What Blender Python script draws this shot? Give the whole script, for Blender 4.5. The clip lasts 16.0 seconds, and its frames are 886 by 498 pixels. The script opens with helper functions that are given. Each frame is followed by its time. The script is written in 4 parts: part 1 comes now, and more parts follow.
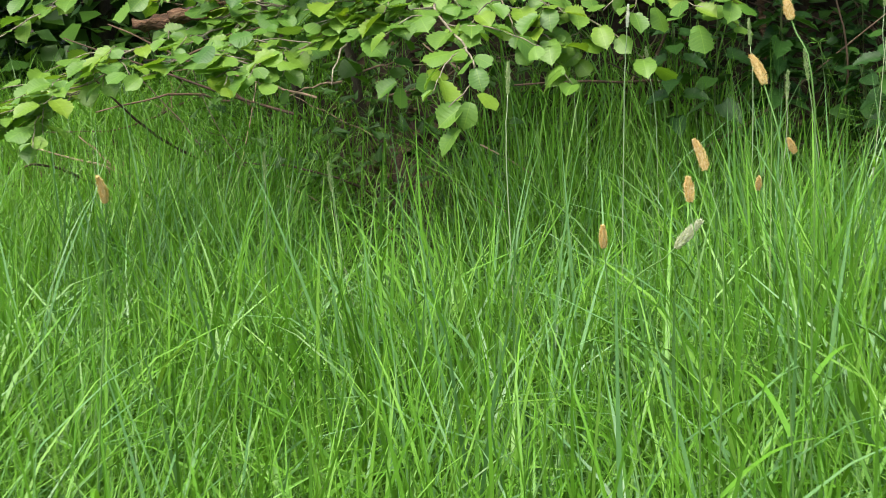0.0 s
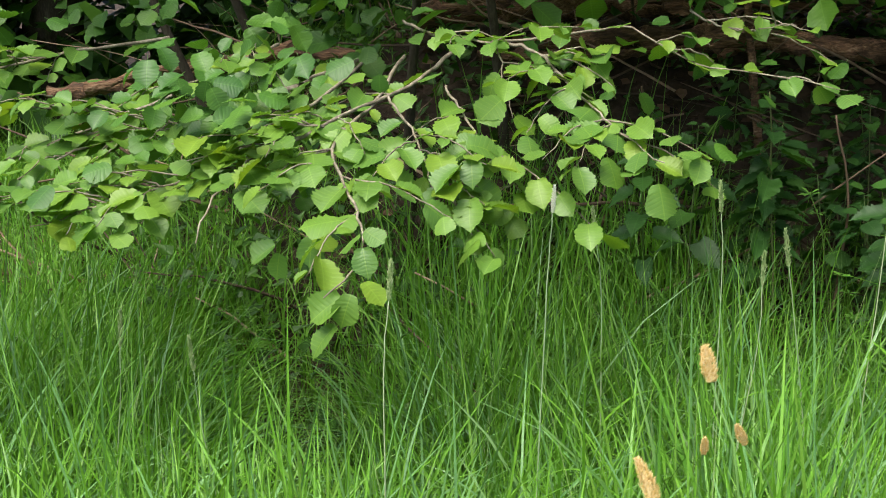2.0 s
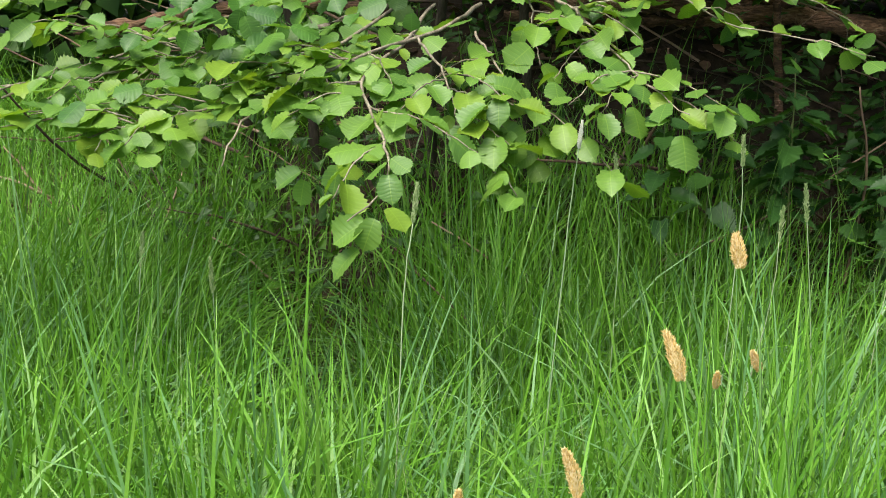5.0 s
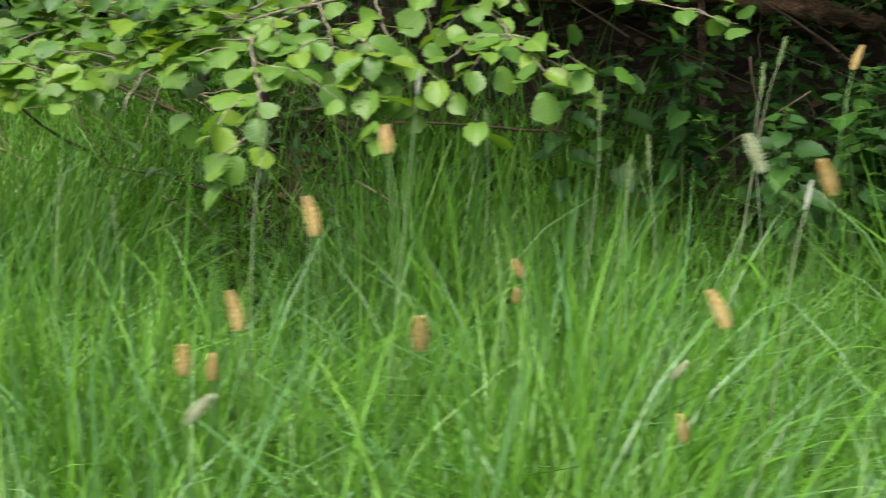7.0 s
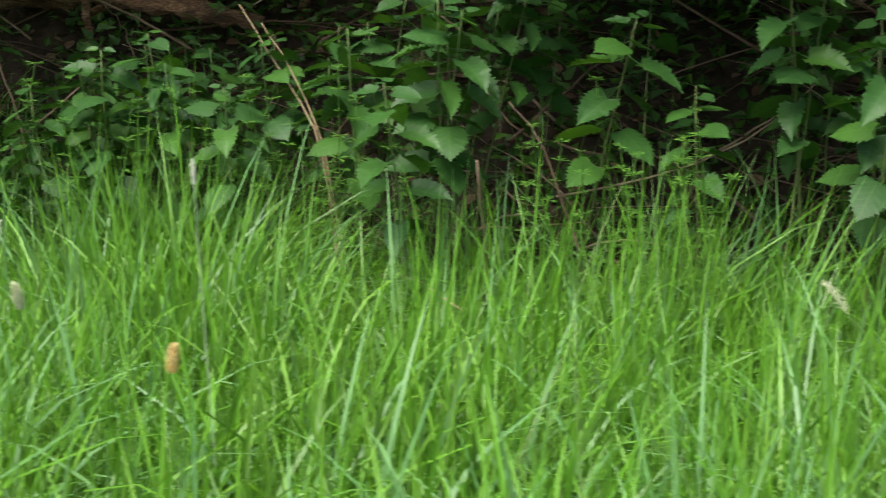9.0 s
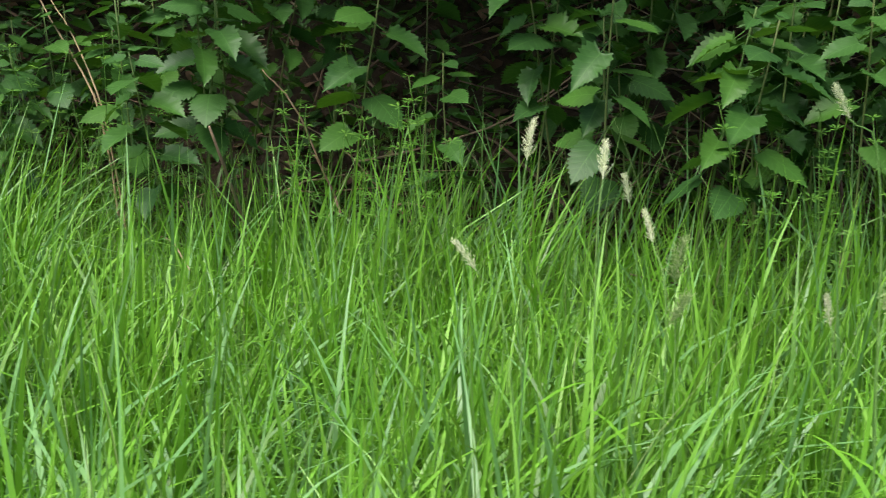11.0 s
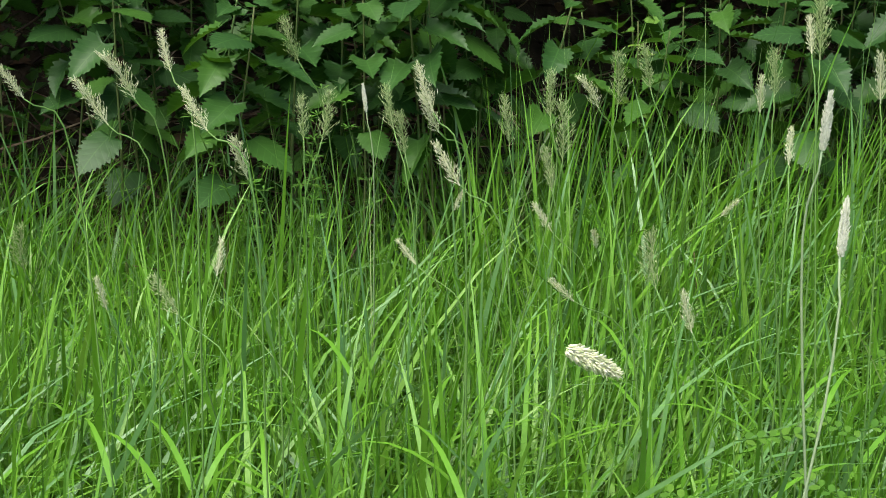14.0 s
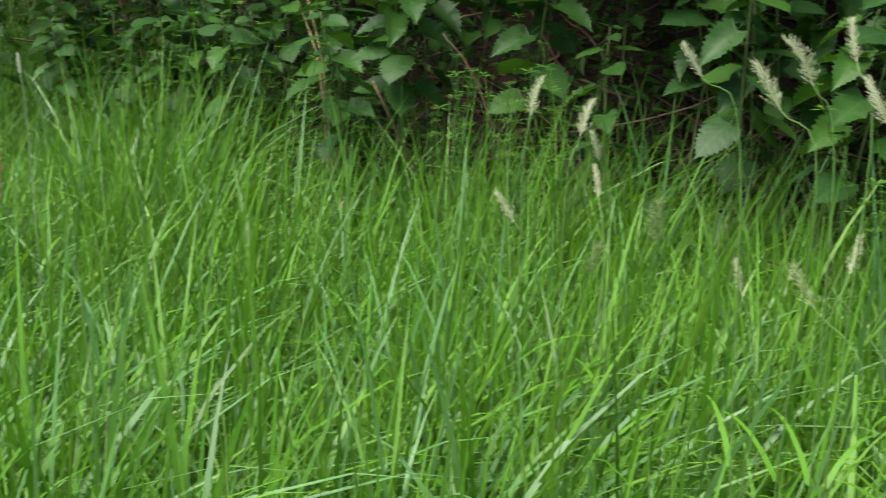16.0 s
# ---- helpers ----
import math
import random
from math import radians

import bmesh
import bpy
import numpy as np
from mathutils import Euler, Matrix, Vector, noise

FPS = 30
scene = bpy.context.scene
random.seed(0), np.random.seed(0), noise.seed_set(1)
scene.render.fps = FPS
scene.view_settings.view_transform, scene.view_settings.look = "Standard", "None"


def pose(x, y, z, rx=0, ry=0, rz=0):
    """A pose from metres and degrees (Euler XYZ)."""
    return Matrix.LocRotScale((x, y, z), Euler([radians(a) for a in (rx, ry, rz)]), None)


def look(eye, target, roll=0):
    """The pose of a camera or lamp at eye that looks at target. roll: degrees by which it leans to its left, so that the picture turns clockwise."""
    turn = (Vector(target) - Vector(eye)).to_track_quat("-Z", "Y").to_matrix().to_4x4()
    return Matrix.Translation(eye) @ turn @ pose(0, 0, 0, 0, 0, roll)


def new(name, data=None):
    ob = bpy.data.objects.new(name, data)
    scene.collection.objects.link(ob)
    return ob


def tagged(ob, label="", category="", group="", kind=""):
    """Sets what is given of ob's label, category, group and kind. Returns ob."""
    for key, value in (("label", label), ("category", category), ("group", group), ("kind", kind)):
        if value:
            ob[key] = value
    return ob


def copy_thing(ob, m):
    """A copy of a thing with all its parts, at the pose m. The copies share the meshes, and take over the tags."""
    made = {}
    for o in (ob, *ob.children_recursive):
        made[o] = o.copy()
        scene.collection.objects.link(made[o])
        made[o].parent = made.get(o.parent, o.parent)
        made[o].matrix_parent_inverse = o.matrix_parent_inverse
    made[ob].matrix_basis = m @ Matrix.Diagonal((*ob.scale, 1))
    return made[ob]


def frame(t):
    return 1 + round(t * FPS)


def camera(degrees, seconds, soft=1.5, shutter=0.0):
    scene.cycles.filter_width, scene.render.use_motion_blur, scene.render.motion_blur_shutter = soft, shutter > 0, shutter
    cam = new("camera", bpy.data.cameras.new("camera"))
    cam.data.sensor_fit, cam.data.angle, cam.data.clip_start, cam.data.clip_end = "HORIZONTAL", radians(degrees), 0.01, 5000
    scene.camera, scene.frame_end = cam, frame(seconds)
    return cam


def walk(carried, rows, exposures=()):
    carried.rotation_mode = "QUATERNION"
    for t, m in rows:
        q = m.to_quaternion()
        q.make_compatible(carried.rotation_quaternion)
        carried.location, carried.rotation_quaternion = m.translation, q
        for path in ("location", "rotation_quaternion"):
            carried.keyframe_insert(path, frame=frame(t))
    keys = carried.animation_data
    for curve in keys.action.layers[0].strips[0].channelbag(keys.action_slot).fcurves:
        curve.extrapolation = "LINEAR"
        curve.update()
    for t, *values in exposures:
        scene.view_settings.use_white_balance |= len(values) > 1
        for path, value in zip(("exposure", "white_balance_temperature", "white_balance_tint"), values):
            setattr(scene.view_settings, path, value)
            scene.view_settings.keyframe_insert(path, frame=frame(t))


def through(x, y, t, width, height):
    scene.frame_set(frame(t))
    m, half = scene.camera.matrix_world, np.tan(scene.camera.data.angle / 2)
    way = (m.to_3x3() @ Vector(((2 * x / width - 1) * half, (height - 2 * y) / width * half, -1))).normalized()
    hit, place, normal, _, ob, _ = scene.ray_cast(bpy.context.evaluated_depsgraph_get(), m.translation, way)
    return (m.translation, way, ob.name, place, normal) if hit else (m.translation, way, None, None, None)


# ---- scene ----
cam = camera(38, 16.0, soft=0.9, shutter=0.28)
PATH = [
    (0, look((-0.119, -0.391, 1.132), (-0.341, 1.539, 0.657), -4.71)),
    (0.5, look((-0.136, -0.156, 1.087), (-0.350, 1.778, 0.627), -4.24)),
    (1, look((-0.085, 0.031, 1.122), (-0.314, 1.969, 0.682), -3.42)),
    (1.5, look((-0.012, 0.132, 1.225), (-0.251, 2.064, 0.769), -2.25)),
    (2, look((0.030, 0.161, 1.304), (-0.213, 2.092, 0.840), -1.96)),
    (2.5, look((0.084, 0.155, 1.322), (-0.170, 2.083, 0.855), -1.17)),
    (3, look((0.086, 0.161, 1.303), (-0.164, 2.088, 0.827), -0.24)),
    (3.5, look((0.079, 0.158, 1.286), (-0.173, 2.083, 0.805), 0.23)),
    (4, look((0.037, 0.154, 1.257), (-0.197, 2.082, 0.780), 0.88)),
    (4.5, look((0.014, 0.155, 1.239), (-0.225, 2.082, 0.758), 1.04)),
    (4.7, look((0.012, 0.147, 1.240), (-0.233, 2.071, 0.754), 1.13)),
    (6.8, look((0.182, -0.074, 1.193), (-0.118, 1.841, 0.701), 1.51)),
    (7, look((0.322, -0.057, 1.208), (0.006, 1.854, 0.711), 1.57)),
    (7.2, look((0.489, -0.035, 1.224), (0.163, 1.873, 0.720), 1.57)),
    (7.5, look((0.731, -0.033, 1.218), (0.435, 1.885, 0.735), 1.65)),
    (8, look((1.160, 0.070, 1.217), (0.875, 1.990, 0.735), 1.33)),
    (8.4, look((1.557, 0.109, 1.216), (1.234, 2.025, 0.741), 1.00)),
    (8.5, look((1.644, 0.116, 1.228), (1.315, 2.030, 0.749), 0.43)),
    (9, look((2.069, 0.130, 1.216), (1.716, 2.040, 0.739), 0.71)),
    (9.2, look((2.167, 0.139, 1.217), (1.814, 2.047, 0.734), 0.58)),
    (11.3, look((2.685, 0.141, 1.232), (2.308, 2.033, 0.706), 0.32)),
    (11.5, look((2.759, 0.145, 1.226), (2.380, 2.038, 0.704), 0.36)),
    (12, look((2.981, 0.200, 1.236), (2.587, 2.086, 0.700), 0.09)),
    (12.5, look((3.185, 0.249, 1.225), (2.795, 2.138, 0.696), 0.21)),
    (13, look((3.264, 0.265, 1.219), (2.870, 2.154, 0.696), 0.13)),
    (13.5, look((3.265, 0.248, 1.217), (2.981, 2.157, 0.692), 0.18)),
    (14, look((3.251, 0.241, 1.214), (3.064, 2.162, 0.689), 0.12)),
    (14.5, look((3.230, 0.237, 1.211), (2.820, 2.123, 0.685), 0.41)),
    (15, look((3.203, 0.232, 1.208), (2.626, 2.072, 0.680), 0.71)),
    (15.5, look((3.178, 0.218, 1.203), (2.399, 1.982, 0.671), 1.08)),
    (16, look((3.159, 0.204, 1.207), (2.182, 1.862, 0.663), 0.96)),
    ]
walk(cam, PATH, [(0, 2.28), (0.5, 2.14), (1.0, 2.10), (1.5, 2.10), (2.0, 2.22), (4.5, 2.29), (7.0, 2.10), (8, 2.28), (9, 2.38), (12, 2.28), (13, 2.15), (16, 2.1)])

# ---- light: a bright overcast day, the sky open on the meadow side ----
world = bpy.data.worlds.new("sky")
scene.world = world
world.use_nodes = True
wn = world.node_tree.nodes
sky = wn.new("ShaderNodeTexSky")
sky.sky_type, sky.sun_disc = "NISHITA", False
sky.sun_elevation, sky.sun_rotation = radians(64), radians(207)
sky.air_density, sky.dust_density, sky.ozone_density = 1.0, 4.0, 1.0
world.node_tree.links.new(sky.outputs[0], wn["Background"].inputs[0])
wn["Background"].inputs[1].default_value = 0.06
sun = new("sun", bpy.data.lights.new("sun", "SUN"))
sun.data.energy, sun.data.angle, sun.data.color = 1.5, radians(45), (1.0, 0.97, 0.90)
sun.matrix_world = look((-3, -6, 13.8), (0, 0, 0))

# ---- materials ----
RND = random.Random(7)


def material(name):
    m = bpy.data.materials.new(name)
    m.use_nodes = True
    m.node_tree.nodes.clear()
    return m, m.node_tree.nodes, m.node_tree.links


def ramp(nodes, stops):
    r = nodes.new("ShaderNodeValToRGB")
    r.color_ramp.elements[0].position, r.color_ramp.elements[0].color = stops[0][0], (*stops[0][1], 1)
    r.color_ramp.elements[1].position, r.color_ramp.elements[1].color = stops[-1][0], (*stops[-1][1], 1)
    for p, c in stops[1:-1]:
        r.color_ramp.elements.new(p).color = (*c, 1)
    return r


def mixed(nodes, links, a, b, fac, mode="MIX"):
    n = nodes.new("ShaderNodeMix")
    n.data_type, n.blend_type = "RGBA", mode
    for socket, v in ((n.inputs[0], fac), (n.inputs[6], a), (n.inputs[7], b)):
        if hasattr(v, "is_output"):
            links.new(v, socket)
        else:
            socket.default_value = v if isinstance(v, float) else (*v, 1)
    return n.outputs[2]


def calc(nodes, links, op, a, b=0.0):
    n = nodes.new("ShaderNodeMath")
    n.operation = op
    for socket, v in zip(n.inputs, (a, b)):
        if hasattr(v, "is_output"):
            links.new(v, socket)
        else:
            socket.default_value = v
    return n.outputs[0]


def foliage(name, stops, through, rough=0.42, by_island=False, veins=0.0, speck=0.15, gloss=0.3, relief=0.4, grain=0.35):
    """A thin leaf: light passes through it. stops: colours from piece to piece."""
    m, nodes, links = material(name)
    if by_island:
        pick = nodes.new("ShaderNodeNewGeometry").outputs["Random Per Island"]
    else:
        pick = nodes.new("ShaderNodeObjectInfo").outputs["Random"]
    r = ramp(nodes, stops)
    links.new(pick, r.inputs[0])
    colour = r.outputs[0]
    where = nodes.new("ShaderNodeNewGeometry").outputs["Position"]
    tex = nodes.new("ShaderNodeTexNoise")
    tex.inputs["Scale"].default_value = 90
    tex.inputs["Detail"].default_value = 3
    links.new(where, tex.inputs["Vector"])
    big = nodes.new("ShaderNodeTexNoise")
    big.inputs["Scale"].default_value = 6
    links.new(where, big.inputs["Vector"])
    lo = tuple(c * (1 - 2.2 * speck) for c in stops[0][1])
    fac = calc(nodes, links, "MULTIPLY", tex.outputs[0], grain)
    colour = mixed(nodes, links, colour, lo, fac)
    hi = tuple(min(1, c * k) for c, k in zip(stops[-1][1], (1.5, 1.2, 1.0)))
    colour = mixed(nodes, links, colour, hi, calc(nodes, links, "MULTIPLY", big.outputs[0], 0.3))
    bump = nodes.new("ShaderNodeBump")
    bump.inputs["Distance"].default_value = 0.002
    bump.inputs["Strength"].default_value = relief
    height = tex.outputs[0]
    if veins:
        uv = nodes.new("ShaderNodeUVMap")
        uv.uv_map = "leaf"
        split = nodes.new("ShaderNodeSeparateXYZ")
        links.new(uv.outputs[0], split.inputs[0])
        side = calc(nodes, links, "ABSOLUTE", calc(nodes, links, "SUBTRACT", split.outputs[0], 0.5))
        slope = calc(nodes, links, "SUBTRACT", split.outputs[1], calc(nodes, links, "MULTIPLY", side, 0.55))
        saw = calc(nodes, links, "ABSOLUTE", calc(nodes, links, "SINE", calc(nodes, links, "MULTIPLY", slope, veins)))
        line = calc(nodes, links, "POWER", calc(nodes, links, "SUBTRACT", 1.0, saw), 7.0)
        mid = calc(nodes, links, "LESS_THAN", side, 0.018)
        line = calc(nodes, links, "MAXIMUM", line, mid)
        pale = tuple(min(1, c * 1.7 + 0.03) for c in stops[-1][1])
        colour = mixed(nodes, links, colour, pale, calc(nodes, links, "MULTIPLY", line, 0.18))
        height = calc(nodes, links, "ADD", calc(nodes, links, "MULTIPLY", saw, 0.55), calc(nodes, links, "MULTIPLY", tex.outputs[0], 0.6))
    links.new(height, bump.inputs["Height"])
    body = nodes.new("ShaderNodeBsdfPrincipled")
    body.inputs["Roughness"].default_value = rough
    body.inputs["Specular IOR Level"].default_value = gloss
    links.new(colour, body.inputs["Base Color"])
    links.new(bump.outputs[0], body.inputs["Normal"])
    thin = nodes.new("ShaderNodeBsdfTranslucent")
    glow = mixed(nodes, links, colour, (1.2, 1.15, 0.45), 1.0, "MULTIPLY")
    links.new(glow, thin.inputs["Color"])
    blend = nodes.new("ShaderNodeMixShader")
    blend.inputs[0].default_value = through
    out = nodes.new("ShaderNodeOutputMaterial")
    links.new(body.outputs[0], blend.inputs[1])
    links.new(thin.outputs[0], blend.inputs[2])
    links.new(blend.outputs[0], out.inputs[0])
    return m


def solid(name, stops, scale, rough=0.8, bump_size=0.004, stretch=(1, 1, 1), by="", through=0.0):
    """Bark, soil or seed: noise at two scales picks the colour and the relief."""
    m, nodes, links = material(name)
    coord = nodes.new("ShaderNodeNewGeometry").outputs["Position"]
    if by == "object":
        coord = nodes.new("ShaderNodeTexCoord").outputs["Object"]
    grow = nodes.new("ShaderNodeMapping")
    grow.inputs["Scale"].default_value = stretch
    links.new(coord, grow.inputs[0])
    a, b = nodes.new("ShaderNodeTexNoise"), nodes.new("ShaderNodeTexNoise")
    a.inputs["Scale"].default_value, a.inputs["Detail"].default_value = scale, 6
    b.inputs["Scale"].default_value, b.inputs["Detail"].default_value = scale * 7, 4
    links.new(grow.outputs[0], a.inputs["Vector"])
    links.new(grow.outputs[0], b.inputs["Vector"])
    both = calc(nodes, links, "ADD", calc(nodes, links, "MULTIPLY", a.outputs[0], 0.6), calc(nodes, links, "MULTIPLY", b.outputs[0], 0.4))
    if by == "island":
        pick = nodes.new("ShaderNodeNewGeometry").outputs["Random Per Island"]
        both = calc(nodes, links, "ADD", calc(nodes, links, "MULTIPLY", both, 0.5), calc(nodes, links, "MULTIPLY", pick, 0.5))
    r = ramp(nodes, stops)
    links.new(both, r.inputs[0])
    body, out = nodes.new("ShaderNodeBsdfPrincipled"), nodes.new("ShaderNodeOutputMaterial")
    body.inputs["Roughness"].default_value = rough
    body.inputs["Specular IOR Level"].default_value = 0.25
    links.new(r.outputs[0], body.inputs["Base Color"])
    bump = nodes.new("ShaderNodeBump")
    bump.inputs["Distance"].default_value = bump_size
    bump.inputs["Strength"].default_value = 0.8
    links.new(both, bump.inputs["Height"])
    links.new(bump.outputs[0], body.inputs["Normal"])
    if through:
        thin, blend = nodes.new("ShaderNodeBsdfTranslucent"), nodes.new("ShaderNodeMixShader")
        links.new(r.outputs[0], thin.inputs["Color"])
        blend.inputs[0].default_value = through
        links.new(body.outputs[0], blend.inputs[1])
        links.new(thin.outputs[0], blend.inputs[2])
        links.new(blend.outputs[0], out.inputs[0])
    else:
        links.new(body.outputs[0], out.inputs[0])
    return m


GRASS = foliage("grass_blade", [(0, (0.022, 0.096, 0.010)), (0.25, (0.053, 0.188, 0.011)), (0.55, (0.090, 0.266, 0.015)), (0.85, (0.120, 0.300, 0.025)), (1, (0.160, 0.328, 0.052))], 0.31, 0.42, by_island=True, gloss=0.42, relief=0.03, grain=0.08)
BROAD = foliage("broad_grass_blade", [(0, (0.064, 0.178, 0.052)), (0.5, (0.100, 0.245, 0.074)), (1, (0.138, 0.288, 0.102))], 0.27, 0.42, by_island=True, gloss=0.5, relief=0.03, grain=0.08)
CULM = foliage("grass_culm", [(0, (0.06, 0.18, 0.035)), (0.7, (0.10, 0.24, 0.055)), (1, (0.21, 0.28, 0.12))], 0.15, 0.45, by_island=True, relief=0.05)
STEM = foliage("grass_stem", [(0, (0.15, 0.27, 0.13)), (0.6, (0.25, 0.36, 0.22)), (1, (0.38, 0.44, 0.28))], 0.15, 0.5)
HAZEL = foliage("hazel_leaf", [(0, (0.050, 0.155, 0.032)), (0.4, (0.080, 0.21, 0.032)), (0.8, (0.125, 0.265, 0.030)), (1, (0.18, 0.29, 0.022))], 0.38, 0.48, veins=28.27, gloss=0.5, relief=0.2)
# darker copy of the hazel leaf, with the bush's inner shade in its colour
HAZEL_SHADED = foliage("hazel_leaf_shaded", [(0, (0.028, 0.10, 0.020)), (0.5, (0.05, 0.15, 0.020)), (1, (0.09, 0.21, 0.018))], 0.36, 0.48, by_island=True, veins=28.27, gloss=0.45, relief=0.25)
NETTLE = foliage("nettle_leaf", [(0, (0.014, 0.054, 0.015)), (0.6, (0.022, 0.078, 0.015)), (1, (0.046, 0.130, 0.016))], 0.28, 0.5, veins=20.0, relief=0.12)
NETTLE_STEM = foliage("nettle_stem", [(0, (0.06, 0.13, 0.03)), (1, (0.10, 0.12, 0.04))], 0.1, 0.6)
WEED = foliage("weed_leaf", [(0, (0.015, 0.052, 0.012)), (0.6, (0.024, 0.085, 0.012)), (1, (0.062, 0.155, 0.012))], 0.3, 0.5, by_island=True)
GOOSE = foliage("goosegrass_leaf", [(0, (0.035, 0.115, 0.016)), (0.6, (0.055, 0.165, 0.020)), (1, (0.10, 0.22, 0.028))], 0.3, 0.5, by_island=True)
BARK = solid("hazel_bark", [(0.3, (0.055, 0.044, 0.030)), (0.48, (0.16, 0.135, 0.095)), (0.72, (0.38, 0.34, 0.25))], 30, 0.7, 0.002)
OLDBARK = solid("old_bark", [(0.3, (0.015, 0.012, 0.008)), (0.5, (0.04, 0.032, 0.022)), (0.75, (0.10, 0.085, 0.06))], 14, 0.85, 0.006, (2, 2, 0.6))
LOG = solid("rotten_bark", [(0.3, (0.022, 0.014, 0.009)), (0.46, (0.075, 0.043, 0.026)), (0.56, (0.17, 0.095, 0.053)), (0.72, (0.36, 0.25, 0.16))], 11, 0.9, 0.02, (0.5, 3, 3), "object")
TWIG = solid("dead_twig", [(0.25, (0.04, 0.027, 0.019)), (0.55, (0.14, 0.09, 0.058)), (0.8, (0.34, 0.25, 0.17))], 20, 0.8, 0.002, by="island")
STRAW = solid("dry_straw", [(0.3, (0.13, 0.09, 0.05)), (0.7, (0.30, 0.23, 0.13))], 30, 0.6, 0.001)
def turf(m):
    """Turns the open ground of the meadow to mossy green turf, with a ragged border at the hedge."""
    nodes, links = m.node_tree.nodes, m.node_tree.links
    body = [n for n in nodes if n.type == "BSDF_PRINCIPLED"][0]
    bare = body.inputs["Base Color"].links[0].from_socket
    place = nodes.new("ShaderNodeNewGeometry").outputs["Position"]
    split, tex = nodes.new("ShaderNodeSeparateXYZ"), nodes.new("ShaderNodeTexNoise")
    tex.inputs["Scale"].default_value, tex.inputs["Detail"].default_value = 2.5, 5
    links.new(place, split.inputs[0])
    links.new(place, tex.inputs["Vector"])
    edge = calc(nodes, links, "ADD", split.outputs[1], calc(nodes, links, "MULTIPLY", tex.outputs[0], 0.8))
    pick = calc(nodes, links, "LESS_THAN", edge, 2.75)
    shade = ramp(nodes, [(0.3, (0.02, 0.05, 0.008)), (0.55, (0.045, 0.11, 0.012)), (0.75, (0.08, 0.13, 0.025))])
    links.new(tex.outputs[0], shade.inputs[0])
    links.new(mixed(nodes, links, bare, shade.outputs[0], pick), body.inputs["Base Color"])
    return m


SOIL = solid("leaf_litter_soil", [(0.3, (0.014, 0.010, 0.007)), (0.5, (0.032, 0.022, 0.014)), (0.62, (0.055, 0.037, 0.023)), (0.8, (0.10, 0.068, 0.044))], 7, 0.95, 0.03)
turf(SOIL)
LITTER = solid("dead_leaf", [(0.2, (0.035, 0.021, 0.014)), (0.6, (0.11, 0.066, 0.04)), (0.85, (0.26, 0.17, 0.10))], 14, 0.8, 0.002, by="island")
TAN = solid("ripe_seed_head", [(0.25, (0.62, 0.45, 0.17)), (0.5, (0.80, 0.64, 0.29)), (0.75, (0.90, 0.80, 0.52))], 60, 0.8, 0.001, by="island", through=0.5)
PALE = solid("pale_seed_head", [(0.25, (0.46, 0.54, 0.28)), (0.5, (0.72, 0.74, 0.52)), (0.75, (0.86, 0.85, 0.72))], 60, 0.75, 0.001, by="island", through=0.5)
GREENHEAD = solid("green_seed_head", [(0.25, (0.20, 0.32, 0.11)), (0.55, (0.42, 0.52, 0.24)), (0.8, (0.62, 0.66, 0.42))], 60, 0.75, 0.001, by="island", through=0.5)
WHITEHEAD = solid("white_seed_head", [(0.3, (0.66, 0.68, 0.56)), (0.7, (0.88, 0.88, 0.80))], 60, 0.75, 0.001, by="island", through=0.5)


# ---- mesh helpers ----
def link_mesh(name, verts, faces, mat, parent=None, label="", uv=None, smooth=True):
    me = bpy.data.meshes.new(name)
    me.from_pydata([tuple(v) for v in verts], [], [tuple(f) for f in faces])
    me.materials.append(mat)
    if uv is not None:
        layer = me.uv_layers.new(name="leaf")
        idx = np.empty(len(me.loops), dtype=np.int32)
        me.loops.foreach_get("vertex_index", idx)
        layer.data.foreach_set("uv", np.asarray(uv, dtype=np.float32)[idx].ravel())
    if smooth:
        me.polygons.foreach_set("use_smooth", [True] * len(me.polygons))
    me.update()
    ob = new(name, me)
    ob.parent = parent
    if label:
        tagged(ob, label)
    return ob


def on_mesh(name, me, parent, m):
    ob = new(name, me)
    ob.parent, ob.matrix_basis = parent, m
    return ob


def thing(name, place=(0, 0, 0), **tags):
    ob = new(name)
    ob.empty_display_size = 0.05
    ob.location = place
    return tagged(ob, **tags)


def tube(points, radii, sides=6):
    """Verts and faces of a tapered tube along points."""
    pts = [Vector(p) for p in points]
    verts, faces = [], []
    n = len(pts)
    side = Vector((0.31, 0.95, 0.1))
    for i, p in enumerate(pts):
        way = (pts[min(i + 1, n - 1)] - pts[max(i - 1, 0)]).normalized()
        a = way.cross(side).normalized()
        b = way.cross(a)
        for k in range(sides):
            ang = 2 * math.pi * k / sides
            verts.append(p + (a * math.cos(ang) + b * math.sin(ang)) * radii[i])
    for i in range(n - 1):
        for k in range(sides):
            k2 = (k + 1) % sides
            faces.append((i * sides + k, i * sides + k2, (i + 1) * sides + k2, (i + 1) * sides + k))
    faces.append(tuple(range(sides)))
    faces.append(tuple((n - 1) * sides + k for k in range(sides)))
    return verts, faces


def joined(pieces):
    """Several (verts, faces) as one."""
    verts, faces = [], []
    for v, f in pieces:
        base = len(verts)
        verts += list(v)
        faces += [tuple(base + i for i in face) for face in f]
    return verts, faces


